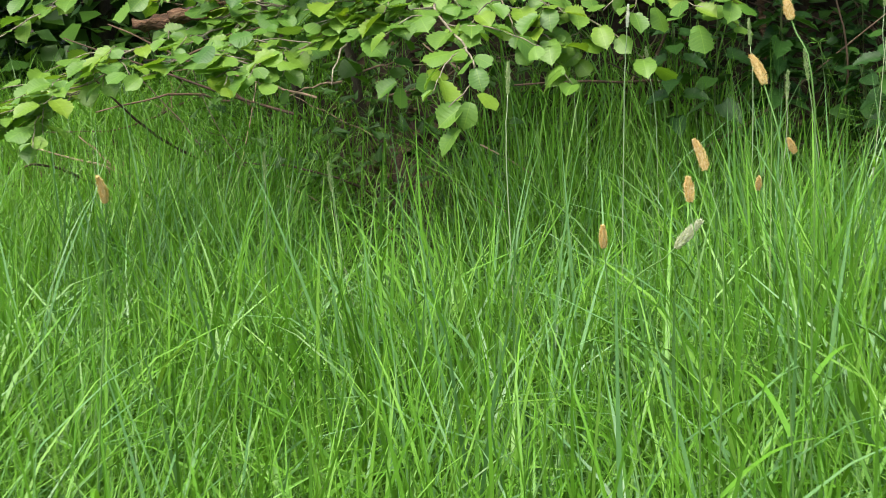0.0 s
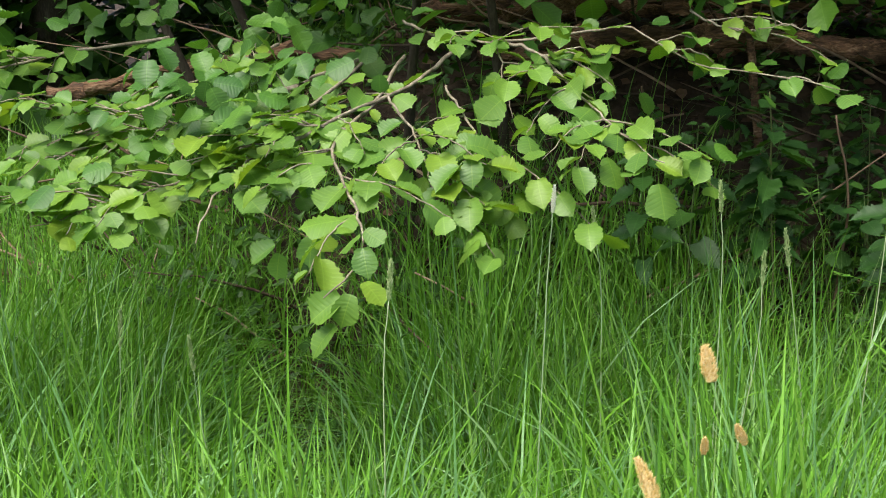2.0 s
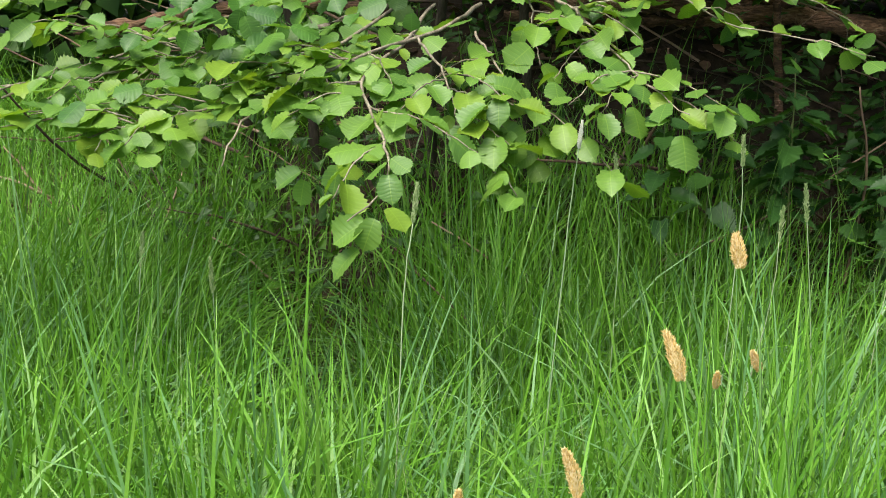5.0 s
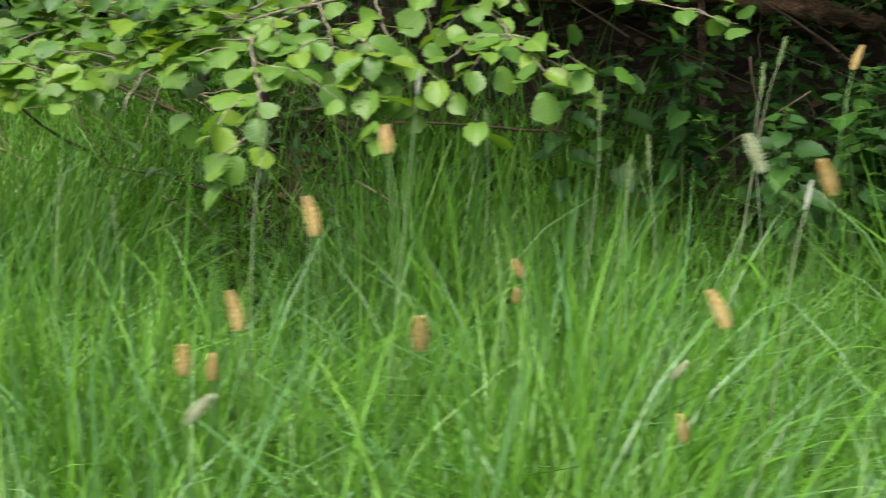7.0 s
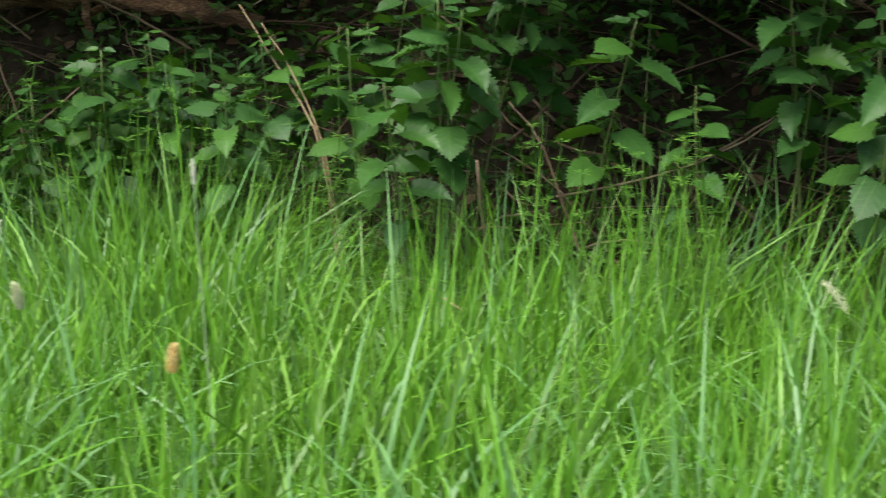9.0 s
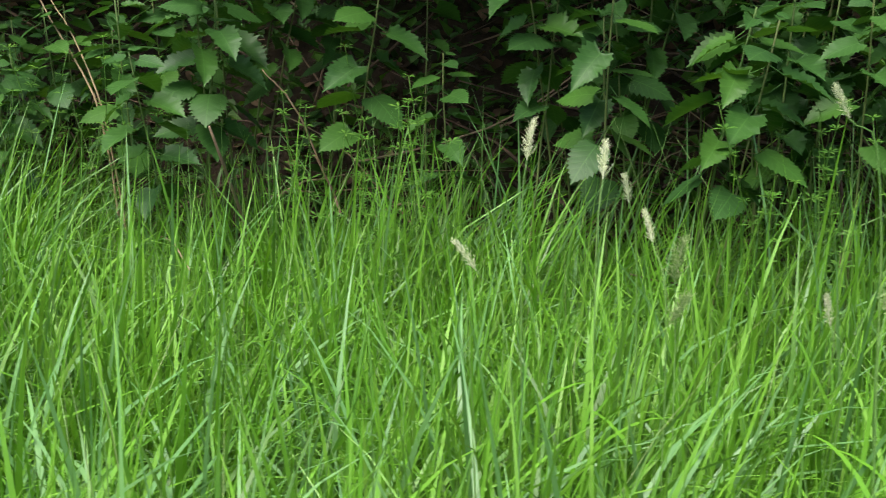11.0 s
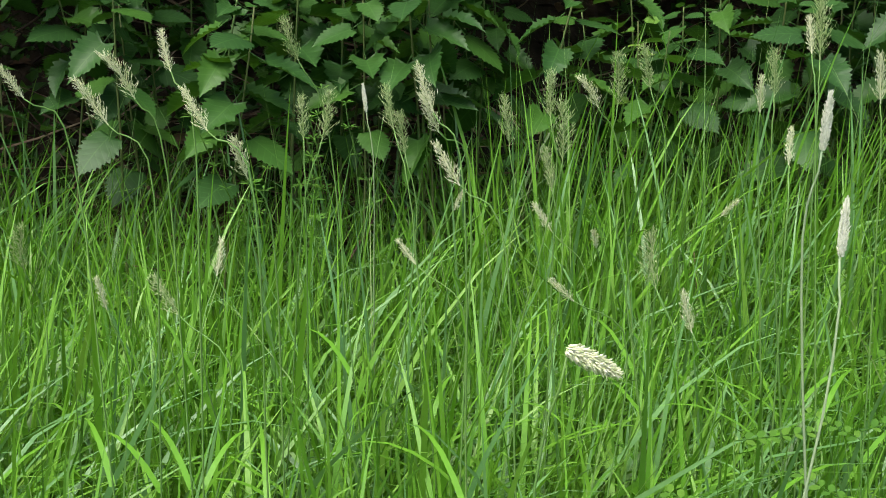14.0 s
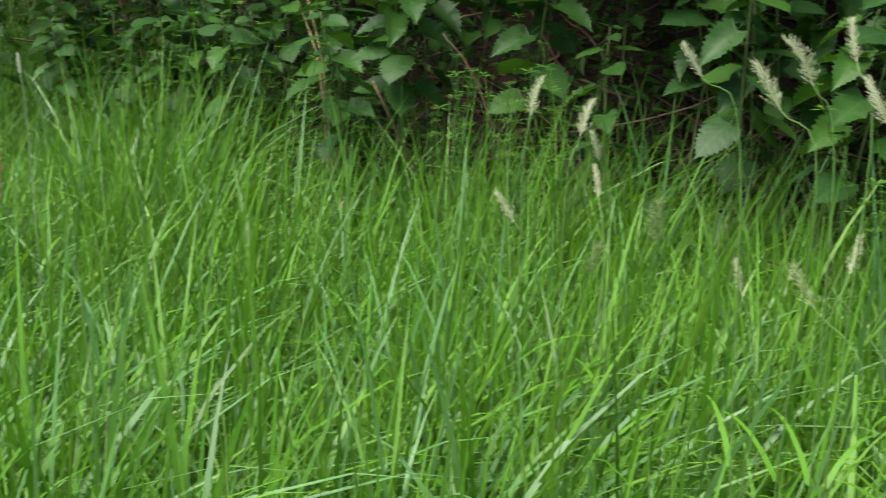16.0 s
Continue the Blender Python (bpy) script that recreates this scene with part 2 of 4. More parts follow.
def curve_points(ctrl, n, wob=0.0, rnd=RND):
    """A smooth run of n points through a few control points."""
    c = [Vector(p) for p in ctrl]
    c = [c[0] * 2 - c[1], *c, c[-1] * 2 - c[-2]]
    out = []
    for i in range(n):
        t = i / (n - 1) * (len(c) - 3)
        k = min(int(t), len(c) - 4)
        u = t - k
        p0, p1, p2, p3 = c[k : k + 4]
        p = 0.5 * (2 * p1 + (p2 - p0) * u + (2 * p0 - 5 * p1 + 4 * p2 - p3) * u * u + (3 * p1 - p0 - 3 * p2 + p3) * u**3)
        out.append(p + Vector([rnd.uniform(-wob, wob) for _ in range(3)]))
    return out


def leaf_shape(length, width, teeth, front=0.5, back_w=1.0, cup=0.12, droop=0.18, heart=0.06, jag=0.07, stalk=0.14, rnd=RND):
    """A toothed leaf that lies along +y from its stalk, faces +z; verts, faces, uv."""
    verts, faces, uv = [], [], []
    for i in range(teeth + 1):
        s = i / teeth
        peak = front / (front + back_w)
        w = (s**front * (1 - s) ** back_w) / (peak**front * (1 - peak) ** back_w)
        if i in (0, teeth):
            w = 0.02
        w *= width / 2 * (1 + (jag if i % 2 else -jag) * rnd.uniform(0.8, 1.7))
        y = length * s
        bend = -droop * length * s * s
        pleat = 0.04 * length / teeth * (1 if i % 2 else -1)
        if s > 0.82:
            w *= 1 - (s - 0.82) * 3.0
        hook = (0.55 * length / teeth if i % 2 else 0.0) + w * 0.28 * min(1, (1 - s) * 3)
        back = length * heart * (1 - s) ** 3 * (1 if i else 0)
        verts += [(0, y, bend), (-w * 0.55, y + w * 0.1 * min(1, (1 - s) * 3) - back, bend + cup * w * 0.55 + pleat), (-w, y + hook - back * 2, bend + cup * w * (1.4 + rnd.uniform(-0.6, 0.6)) - pleat * 0.6)]
        verts += [(w * 0.55, y + w * 0.1 * min(1, (1 - s) * 3) - back, bend + cup * w * 0.55 + pleat), (w, y + hook - back * 2, bend + cup * w * (1.4 + rnd.uniform(-0.6, 0.6)) - pleat * 0.6)]
        for v in verts[-5:]:
            uv.append((0.5 + v[0] / width, v[1] / length))
    for i in range(teeth):
        a, b = 5 * i, 5 * i + 5
        faces += [(a + 1, a, b, b + 1), (a + 2, a + 1, b + 1, b + 2), (a, a + 3, b + 3, b), (a + 3, a + 4, b + 4, b + 3)]
    if stalk:
        base = len(verts)
        r = 0.012 * length
        for y, z in ((0, 0), (-stalk * length, stalk * length * 0.35)):
            for dx, dz in ((-r, 0), (r, 0), (0, r * 1.6)):
                verts.append((dx, y, z + dz))
                uv.append((0.5, 0.0))
        faces += [(base + i, base + (i + 1) % 3, base + 3 + (i + 1) % 3, base + 3 + i) for i in range(3)]
    return verts, faces, uv


def leaf_mesh(name, mat, **shape):
    v, f, uv = leaf_shape(**shape)
    ob = link_mesh(name, v, f, mat, uv=uv)
    me = ob.data
    bpy.data.objects.remove(ob)
    return me


def aim(place, out, face, size=1.0):
    """The pose of a leaf at place that points along out and whose upper side looks to face."""
    y = Vector(out).normalized()
    z = Vector(face)
    z = (z - y * z.dot(y)).normalized()
    x = y.cross(z)
    m = Matrix((x, y, z)).transposed().to_4x4()
    return Matrix.Translation(place) @ m @ Matrix.Scale(size, 4)


def smooth(a, b, v):
    t = max(0.0, min(1.0, (v - a) / (b - a)))
    return t * t * (3 - 2 * t)


def ground_z(x, y):
    away = 0.5 * smooth(2.95, 3.4, x)
    bank = 1.05 * smooth(2.55 + away, 4.2 + away, y) + 0.5 * smooth(4.2 + away, 9.0, y)
    bank *= 0.45 + 0.55 * smooth(-1.6, -0.4, x)
    low = noise.noise(Vector((x * 1.3, y * 1.3, 3.0))) * 0.05 + noise.noise(Vector((x * 4, y * 4, 9.0))) * 0.02
    near = 1.0 if abs(x) < 30 and abs(y) < 30 else 0.0
    return bank + low * near


# ---- the ground: one sheet, fine where it is seen, out to the horizon ----
def build_ground():
    xs = [-900, -200, -60, -25, -12, -7, -4.5, *np.arange(-3, 6.01, 0.09), 8, 12, 25, 60, 200, 900]
    ys = [-900, -200, -60, -20, -8, -3, -1, *np.arange(0, 6.01, 0.09), 7, 9, 14, 25, 60, 200, 900]
    verts = [(x, y, ground_z(x, y)) for y in ys for x in xs]
    w = len(xs)
    faces = [(j * w + i, j * w + i + 1, (j + 1) * w + i + 1, (j + 1) * w + i) for j in range(len(ys) - 1) for i in range(w - 1)]
    ob = link_mesh("ground", verts, faces, SOIL)
    tagged(ob, "dark brown soil bank with leaf litter under the hedge", "ground", kind="structure")


build_ground()


# ---- meadow grass ----
def fineness(x):
    """Blades are narrow by the hazel and broader further along the hedge."""
    return 0.68 + 0.32 * smooth(0.4, 1.6, x)


def blades(count, region, lengths, widths, seed, lean=(0.05, 0.5), wind=(0.0, 0.0), keep=None, bend=2.2, arch=1.0, droopy=0.7):
    """Curved tapering blades as one mesh's verts and faces. region: x0, x1, y0, y1."""
    rng = np.random.default_rng(seed)
    x = rng.uniform(region[0], region[1], count)
    y = rng.uniform(region[2], region[3], count)
    # blades stand in tufts that are scattered unevenly
    cell = 0.06
    cx, cy = np.floor(x / cell), np.floor(y / cell)
    jx, jy = np.sin(cx * 12.99 + cy * 78.23) * 43758.5, np.sin(cx * 39.35 + cy * 11.14) * 24634.6
    mx, my = (cx + jx - np.floor(jx)) * cell, (cy + jy - np.floor(jy)) * cell
    pull = rng.uniform(0, 0.85, count)
    x = x + (mx - x) * pull + rng.normal(0, 0.008, count)
    y = y + (my - y) * pull + rng.normal(0, 0.008, count)
    if keep is not None:
        k = rng.uniform(0, 1, count) < np.array([keep(a, b) for a, b in zip(x, y)])
        x, y, mx, my = x[k], y[k], mx[k], my[k]
    n = len(x)
    base = np.array([ground_z(a, b) for a, b in zip(x, y)])
    patch = np.array([noise.noise(Vector((a * 2.2, b * 2.2, 5.0))) for a, b in zip(x, y)])
    length = rng.uniform(*lengths, n) * (1 + 0.22 * patch)
    length = length * np.array([tall(a, b) for a, b in zip(x, y)])
    # a tuft fans out from its middle
    azim = np.arctan2(y - my, x - mx) + rng.normal(0, 0.9, n)
    tilt = rng.uniform(*lean, n)
    curl = np.where(rng.uniform(0, 1, n) < droopy, rng.uniform(1.2, 3.0, n), rng.gamma(2.0, 0.3, n).clip(0.03, 1.2)) * arch
    width = rng.uniform(*widths, n) * (1 - 0.2 * np.clip((y - 1.5) / 0.7, 0, 1)) * np.array([fineness(a) for a in x])
    face = azim + np.pi / 2 + rng.normal(0, 0.45, n)
    twist = rng.normal(0, 1.2, n)
    along = np.array([1 + smooth(1.8, 2.8, a) for a in x])
    dx, dy = np.cos(azim) + wind[0] * along, np.sin(azim) + wind[1]
    stretch = np.maximum(1.0, np.hypot(dx, dy))
    dx, dy = dx / stretch, dy / stretch
    steps = np.array([0.0, 0.36, 0.58, 0.75, 0.89, 1.0])
    px, py, pz = x.copy(), y.copy(), base - 0.01
    verts = np.empty((n, 11, 3))
    for i, s in enumerate(steps):
        if i:
            h = s - steps[i - 1]
            ang = tilt + curl * s**bend
            px = px + np.sin(ang) * dx * h * length
            py = py + np.sin(ang) * dy * h * length
            pz = pz + np.cos(ang) * h * length
        w = width / 2 * (1.0 - s**3.5) * (0.6 + 0.4 * min(1, s * 3))
        turn = face + s * twist
        ox, oy = np.cos(turn) * w, np.sin(turn) * w
        if i < 5:
            verts[:, 2 * i] = np.stack([px - ox, py - oy, pz], 1)
            verts[:, 2 * i + 1] = np.stack([px + ox, py + oy, pz], 1)
        else:
            verts[:, 10] = np.stack([px, py, pz], 1)
    quads = np.array([(2 * i, 2 * i + 1, 2 * i + 3, 2 * i + 2) for i in range(4)])
    start = (np.arange(n) * 11)[:, None, None]
    return verts.reshape(-1, 3), (quads[None] + start).reshape(-1, 4), np.array([(8, 9, 10)])[None] + start


def fast_mesh(name, verts, quads, tris, mat):
    me = bpy.data.meshes.new(name)
    tris = tris.reshape(-1, 3)
    me.vertices.add(len(verts))
    me.vertices.foreach_set("co", np.asarray(verts, np.float32).ravel())
    loops = np.concatenate([quads.ravel(), tris.ravel()]).astype(np.int32)
    me.loops.add(len(loops))
    me.loops.foreach_set("vertex_index", loops)
    starts = np.concatenate([np.arange(len(quads)) * 4, len(quads) * 4 + np.arange(len(tris)) * 3]).astype(np.int32)
    me.polygons.add(len(starts))
    me.polygons.foreach_set("loop_start", starts)
    me.polygons.foreach_set("use_smooth", np.ones(len(starts), dtype=bool))
    me.materials.append(mat)
    me.update(calc_edges=True)
    me.validate()
    return new(name, me)


def grass_edge(x):
    """How far back the tall grass reaches before the hedge."""
    return 2.5 + 0.25 * smooth(1.4, 0.9, x) * smooth(-0.6, -0.1, x) + 0.55 * smooth(2.95, 3.3, x) + 0.35 * smooth(0.5, 0.1, x) * smooth(-1.0, -0.6, x) + 0.1 * noise.noise(Vector((x * 3.1, 0.5, 0)))


def hollow(x, y):
    """The bare shaded gap that runs in under the hazel."""
    off = (x + 0.45 + 0.26 * (y - 2.1)) / 0.19
    return math.exp(-off * off) * smooth(1.98, 2.12, y) * (1 - smooth(2.9, 3.2, y))


def tall(x, y):
    """How tall the grass stands: less in the hollow under the hazel and under the hedge."""
    h = 1.0 - 0.65 * hollow(x, y)
    h *= 1 + (0.05 + 0.12 * smooth(2.3, 2.6, x)) * smooth(1.75, 2.25, y) * smooth(1.1, 1.6, x) + 0.12 * smooth(1.9, 2.6, y) * smooth(2.95, 3.3, x)
    h *= 1 - 0.22 * smooth(3.15, 3.4, x) * smooth(1.75, 1.45, y)
    h *= 1 + 0.08 * smooth(0.7, 0.95, x) * smooth(1.5, 1.3, x) * smooth(2.0, 2.3, y)
    if x > -0.9:
        h *= 1 - 0.5 * smooth(0.0, 0.6, y - grass_edge(x))
    else:
        h *= 1 - 0.25 * smooth(2.6, 3.4, y)
    return h


def growth(x, y):
    k = 1.0 - 0.9 * hollow(x, y)
    if x > -0.8:
        k *= 1 - 0.95 * smooth(0.0, 0.6, y - grass_edge(x) + 0.25 * noise.noise(Vector((x * 2.5, y * 2.5, 2.0))))
    return k


def bank_growth(x, y):
    return (1 - 0.95 * hollow(x, y)) * (1 - smooth(-1.05, -0.6, x - 0.12 * (y - 2.7) + 0.3 * noise.noise(Vector((x * 3, y * 3, 0)))))


def outer_growth(x, y):
    """The open meadow round the stretch that the camera passes, thinner towards its far side."""
    inside = -2.15 < x < 4.55 and y > 0.8
    return 0.0 if inside else 1 - 0.6 * smooth(0.0, -4.0, y + 0.8 * noise.noise(Vector((x * 0.8, y * 0.8, 7.0))))


def near_hazel(x, y):
    return growth(x, y) * (1 - smooth(0.7, 1.5, x))


def bluish(x, y):
    """Patches of paler, blue-green grass."""
    patch = smooth(-0.1, 0.25, noise.noise(Vector((x * 1.6, y * 1.6, 11.0))))
    return growth(x, y) * max(patch, smooth(-0.1, 0.3, x) * smooth(1.5, 1.0, x), 0.35 + 0.25 * smooth(1.2, 2.0, x))


def build_grass():
    v, q, t = blades(49000, (-2.2, 4.6, 0.75, 3.3), (0.48, 0.78), (0.0062, 0.0122), 3, (0.0, 0.13), (0.18, 0.4), growth)
    v2, q2, t2 = blades(14000, (-2.2, 4.6, 0.9, 2.85), (0.56, 0.86), (0.0085, 0.0140), 8, (0.0, 0.14), (0.22, 0.4), growth, droopy=0.85)
    v, q, t = np.concatenate([v, v2]), np.concatenate([q, q2 + len(v)]), np.concatenate([t, t2 + len(v)])
    v2, q2, t2 = blades(16000, (-2.2, 4.6, 0.75, 1.7), (0.42, 0.66), (0.0062, 0.0125), 9, (0.0, 0.13), (0.18, 0.4), growth)
    v, q, t = np.concatenate([v, v2]), np.concatenate([q, q2 + len(v)]), np.concatenate([t, t2 + len(v)])
    tagged(fast_mesh("meadow_grass", v, q, t, GRASS), "tall lush green meadow grass with long arching blades", "grass", kind="stuff")
    w, p, u = blades(24000, (-2.2, 1.5, 0.7, 3.0), (0.44, 0.74), (0.0055, 0.0105), 33, (0.0, 0.15), (0.15, 0.4), near_hazel)
    tagged(fast_mesh("fine_meadow_grass", w, p, u, GRASS), "dense fine yellow-green grass in front of the hazel", "grass", kind="stuff")
    w, p, u = blades(20000, (-2.2, 4.6, 0.8, 2.75), (0.56, 0.86), (0.0080, 0.0140), 14, (0.0, 0.18), (0.2, 0.4), bluish, droopy=0.85)
    tagged(fast_mesh("broad_meadow_grass", w, p, u, BROAD), "arching pale blue-green grass blades in the meadow", "grass", kind="stuff")
    w, p, u = blades(1500, (-2.2, 4.6, 0.8, 2.8), (0.66, 0.92), (0.0020, 0.0034), 15, (0.0, 0.30), (0.0, 0.0), growth, arch=0.45, droopy=0.2)
    tagged(fast_mesh("grass_culms", w, p, u, CULM), "thin pale green upright grass stalks in the meadow", "grass", kind="stuff")
    w, p, u = blades(17000, (0.7, 4.5, 1.75, 2.75), (0.50, 0.72), (0.0075, 0.0130), 19, (0.0, 0.13), (0.15, 0.35), growth)
    tagged(fast_mesh("hedge_side_grass", w, p, u, GRASS), "tall green grass growing up against the nettles", "grass", kind="stuff")
    v, q, t = blades(15000, (-3.8, -0.5, 2.7, 4.9), (0.32, 0.6), (0.005, 0.010), 4, (0.02, 0.5), keep=bank_growth)
    tagged(fast_mesh("bank_grass", v, q, t, GRASS), "fine green grass on the bank beside the hazel", "grass", kind="stuff")
    w, p, u = blades(15000, (-7.0, 9.5, -4.5, 2.6), (0.4, 0.7), (0.009, 0.018), 24, (0.02, 0.4), keep=outer_growth)
    w2, p2, u2 = blades(8500, (-2.2, 4.6, -0.1, 0.8), (0.44, 0.68), (0.010, 0.018), 25, (0.0, 0.16))
    w, p, u = np.concatenate([w, w2]), np.concatenate([p, p2 + len(w)]), np.concatenate([u, u2 + len(w)])
    tagged(fast_mesh("outer_meadow_grass", w, p, u, GRASS), "tall green meadow grass round the viewpoint", "grass", kind="stuff")


build_grass()


# ---- hazel: boughs, twigs and toothed leaves ----
def hazel_shape(width, cup, droop, seed, veins=9, lay=0.0):
    """A hazel leaf of length 1: round, pleated along its side veins, double-toothed, with a short point."""
    rnd = random.Random(seed)
    rings = 2 * veins
    verts, faces, uv = [], [], []
    for i in range(rings + 1):
        s = i / rings
        w = math.sin(math.pi * min(1.0, s * 1.04) ** 0.86) ** 0.62 if 0 < s < 0.96 else 0.0
        if s > 0.78:
            w = 0.66 * ((1 - s) / 0.22) ** 1.35
        w *= width / 2 * (1 + (0.065 if i % 2 == 0 else -0.055) * rnd.uniform(0.5, 1.5))
        ahead = 0.5 * min(1.0, (1 - s) * 2.5)
        back = 0.13 * (1 - s) ** 4 * (1 if i else 0)
        pleat = (0.012 if i % 2 == 0 else -0.012) * min(1, 4 * s, 4 * (1 - s))
        edge = rnd.uniform(-0.03, 0.03)
        for k in (0.0, -0.5, -1.0, 0.5, 1.0):
            x = k * w
            y = s + abs(x) * ahead * 0.75 - back * abs(k)
            z = -droop * y * y + cup * abs(x) * abs(k) + pleat * (1 if k else 0) + lay * x + (edge * abs(k) if abs(k) == 1 else 0)
            verts.append((x, y, z))
            uv.append((0.5 + x / width, s + abs(x) / width * 0.55))
    for i in range(rings):
        p, q = 5 * i, 5 * i + 5
        faces += [(p + 1, p, q, q + 1), (p + 2, p + 1, q + 1, q + 2), (p, p + 3, q + 3, q), (p + 3, p + 4, q + 4, q + 3)]
    base = len(verts)
    for y, z in ((0.0, 0.0), (-0.16, 0.05)):
        for dx, dz in ((-0.011, 0), (0.011, 0), (0, 0.018)):
            verts.append((dx, y, z + dz))
            uv.append((0.5, 0.0))
    faces += [(base + i, base + (i + 1) % 3, base + 3 + (i + 1) % 3, base + 3 + i) for i in range(3)]
    return verts, faces, uv


def hazel_mesh(shape):
    ob = link_mesh("hazel_leaf", shape[0], shape[1], HAZEL, uv=shape[2])
    me = ob.data
    bpy.data.objects.remove(ob)
    return me


HAZEL_MESHES = [hazel_mesh(hazel_shape(w, c, d, 70 + i, 9, l)) for i, (w, c, d, l) in enumerate(
    ((0.92, 0.10, 0.16, 0.0), (0.84, 0.34, 0.32, 0.06), (0.95, -0.16, 0.12, -0.05), (0.86, 0.50, 0.20, 0.0), (0.82, 0.20, 0.45, -0.10), (0.93, 0.04, -0.10, 0.08)))]
HAZEL_REST_SHAPES = [hazel_shape(w, c, d, 80 + i, 7) for i, (w, c, d) in enumerate(((0.90, 0.12, 0.2), (0.82, 0.32, 0.3), (0.92, -0.14, 0.1)))]
HAZEL_FAR_SHAPES = [leaf_shape(length=1.0, width=0.84, teeth=5, front=0.52, back_w=0.46, cup=0.15, droop=0.2, heart=0.05, jag=0.04, stalk=0)]


def leafy_run(bush, pts, size, gap, start=0.0, fall=0.35, rnd=RND):
    """Leaves in two ranks along a twig. They point outwards and hang a little."""
    run, last, side = 0.0, pts[0], 1
    wait = start
    for i in range(1, len(pts)):
        step = (pts[i] - last).length
        run += step
        if run >= wait:
            way = (pts[i] - pts[i - 1]).normalized()
            across = way.cross(Vector((0, 0, 1)))
            across = across.normalized() if across.length > 0.2 else Vector((1, 0, 0))
            out = way * rnd.uniform(0.2, 0.9) + across * side * rnd.uniform(0.5, 1.1) + Vector((0, -0.25, -fall * rnd.uniform(-0.6, 1.5)))
            face = Vector((rnd.gauss(0, 0.36), rnd.uniform(-0.6, 0.4), 1.0))
            s = size * rnd.choice((0.55, 0.75, 0.9, 1.0, 1.1, 1.25)) * rnd.uniform(0.92, 1.08)
            place = pts[i] + out.normalized() * s * 0.16
            on_mesh("leaf", rnd.choice(HAZEL_MESHES), bush, aim(place, out, face, s))
            side, wait = -side, run + gap * rnd.uniform(0.7, 1.3)
        last = pts[i]


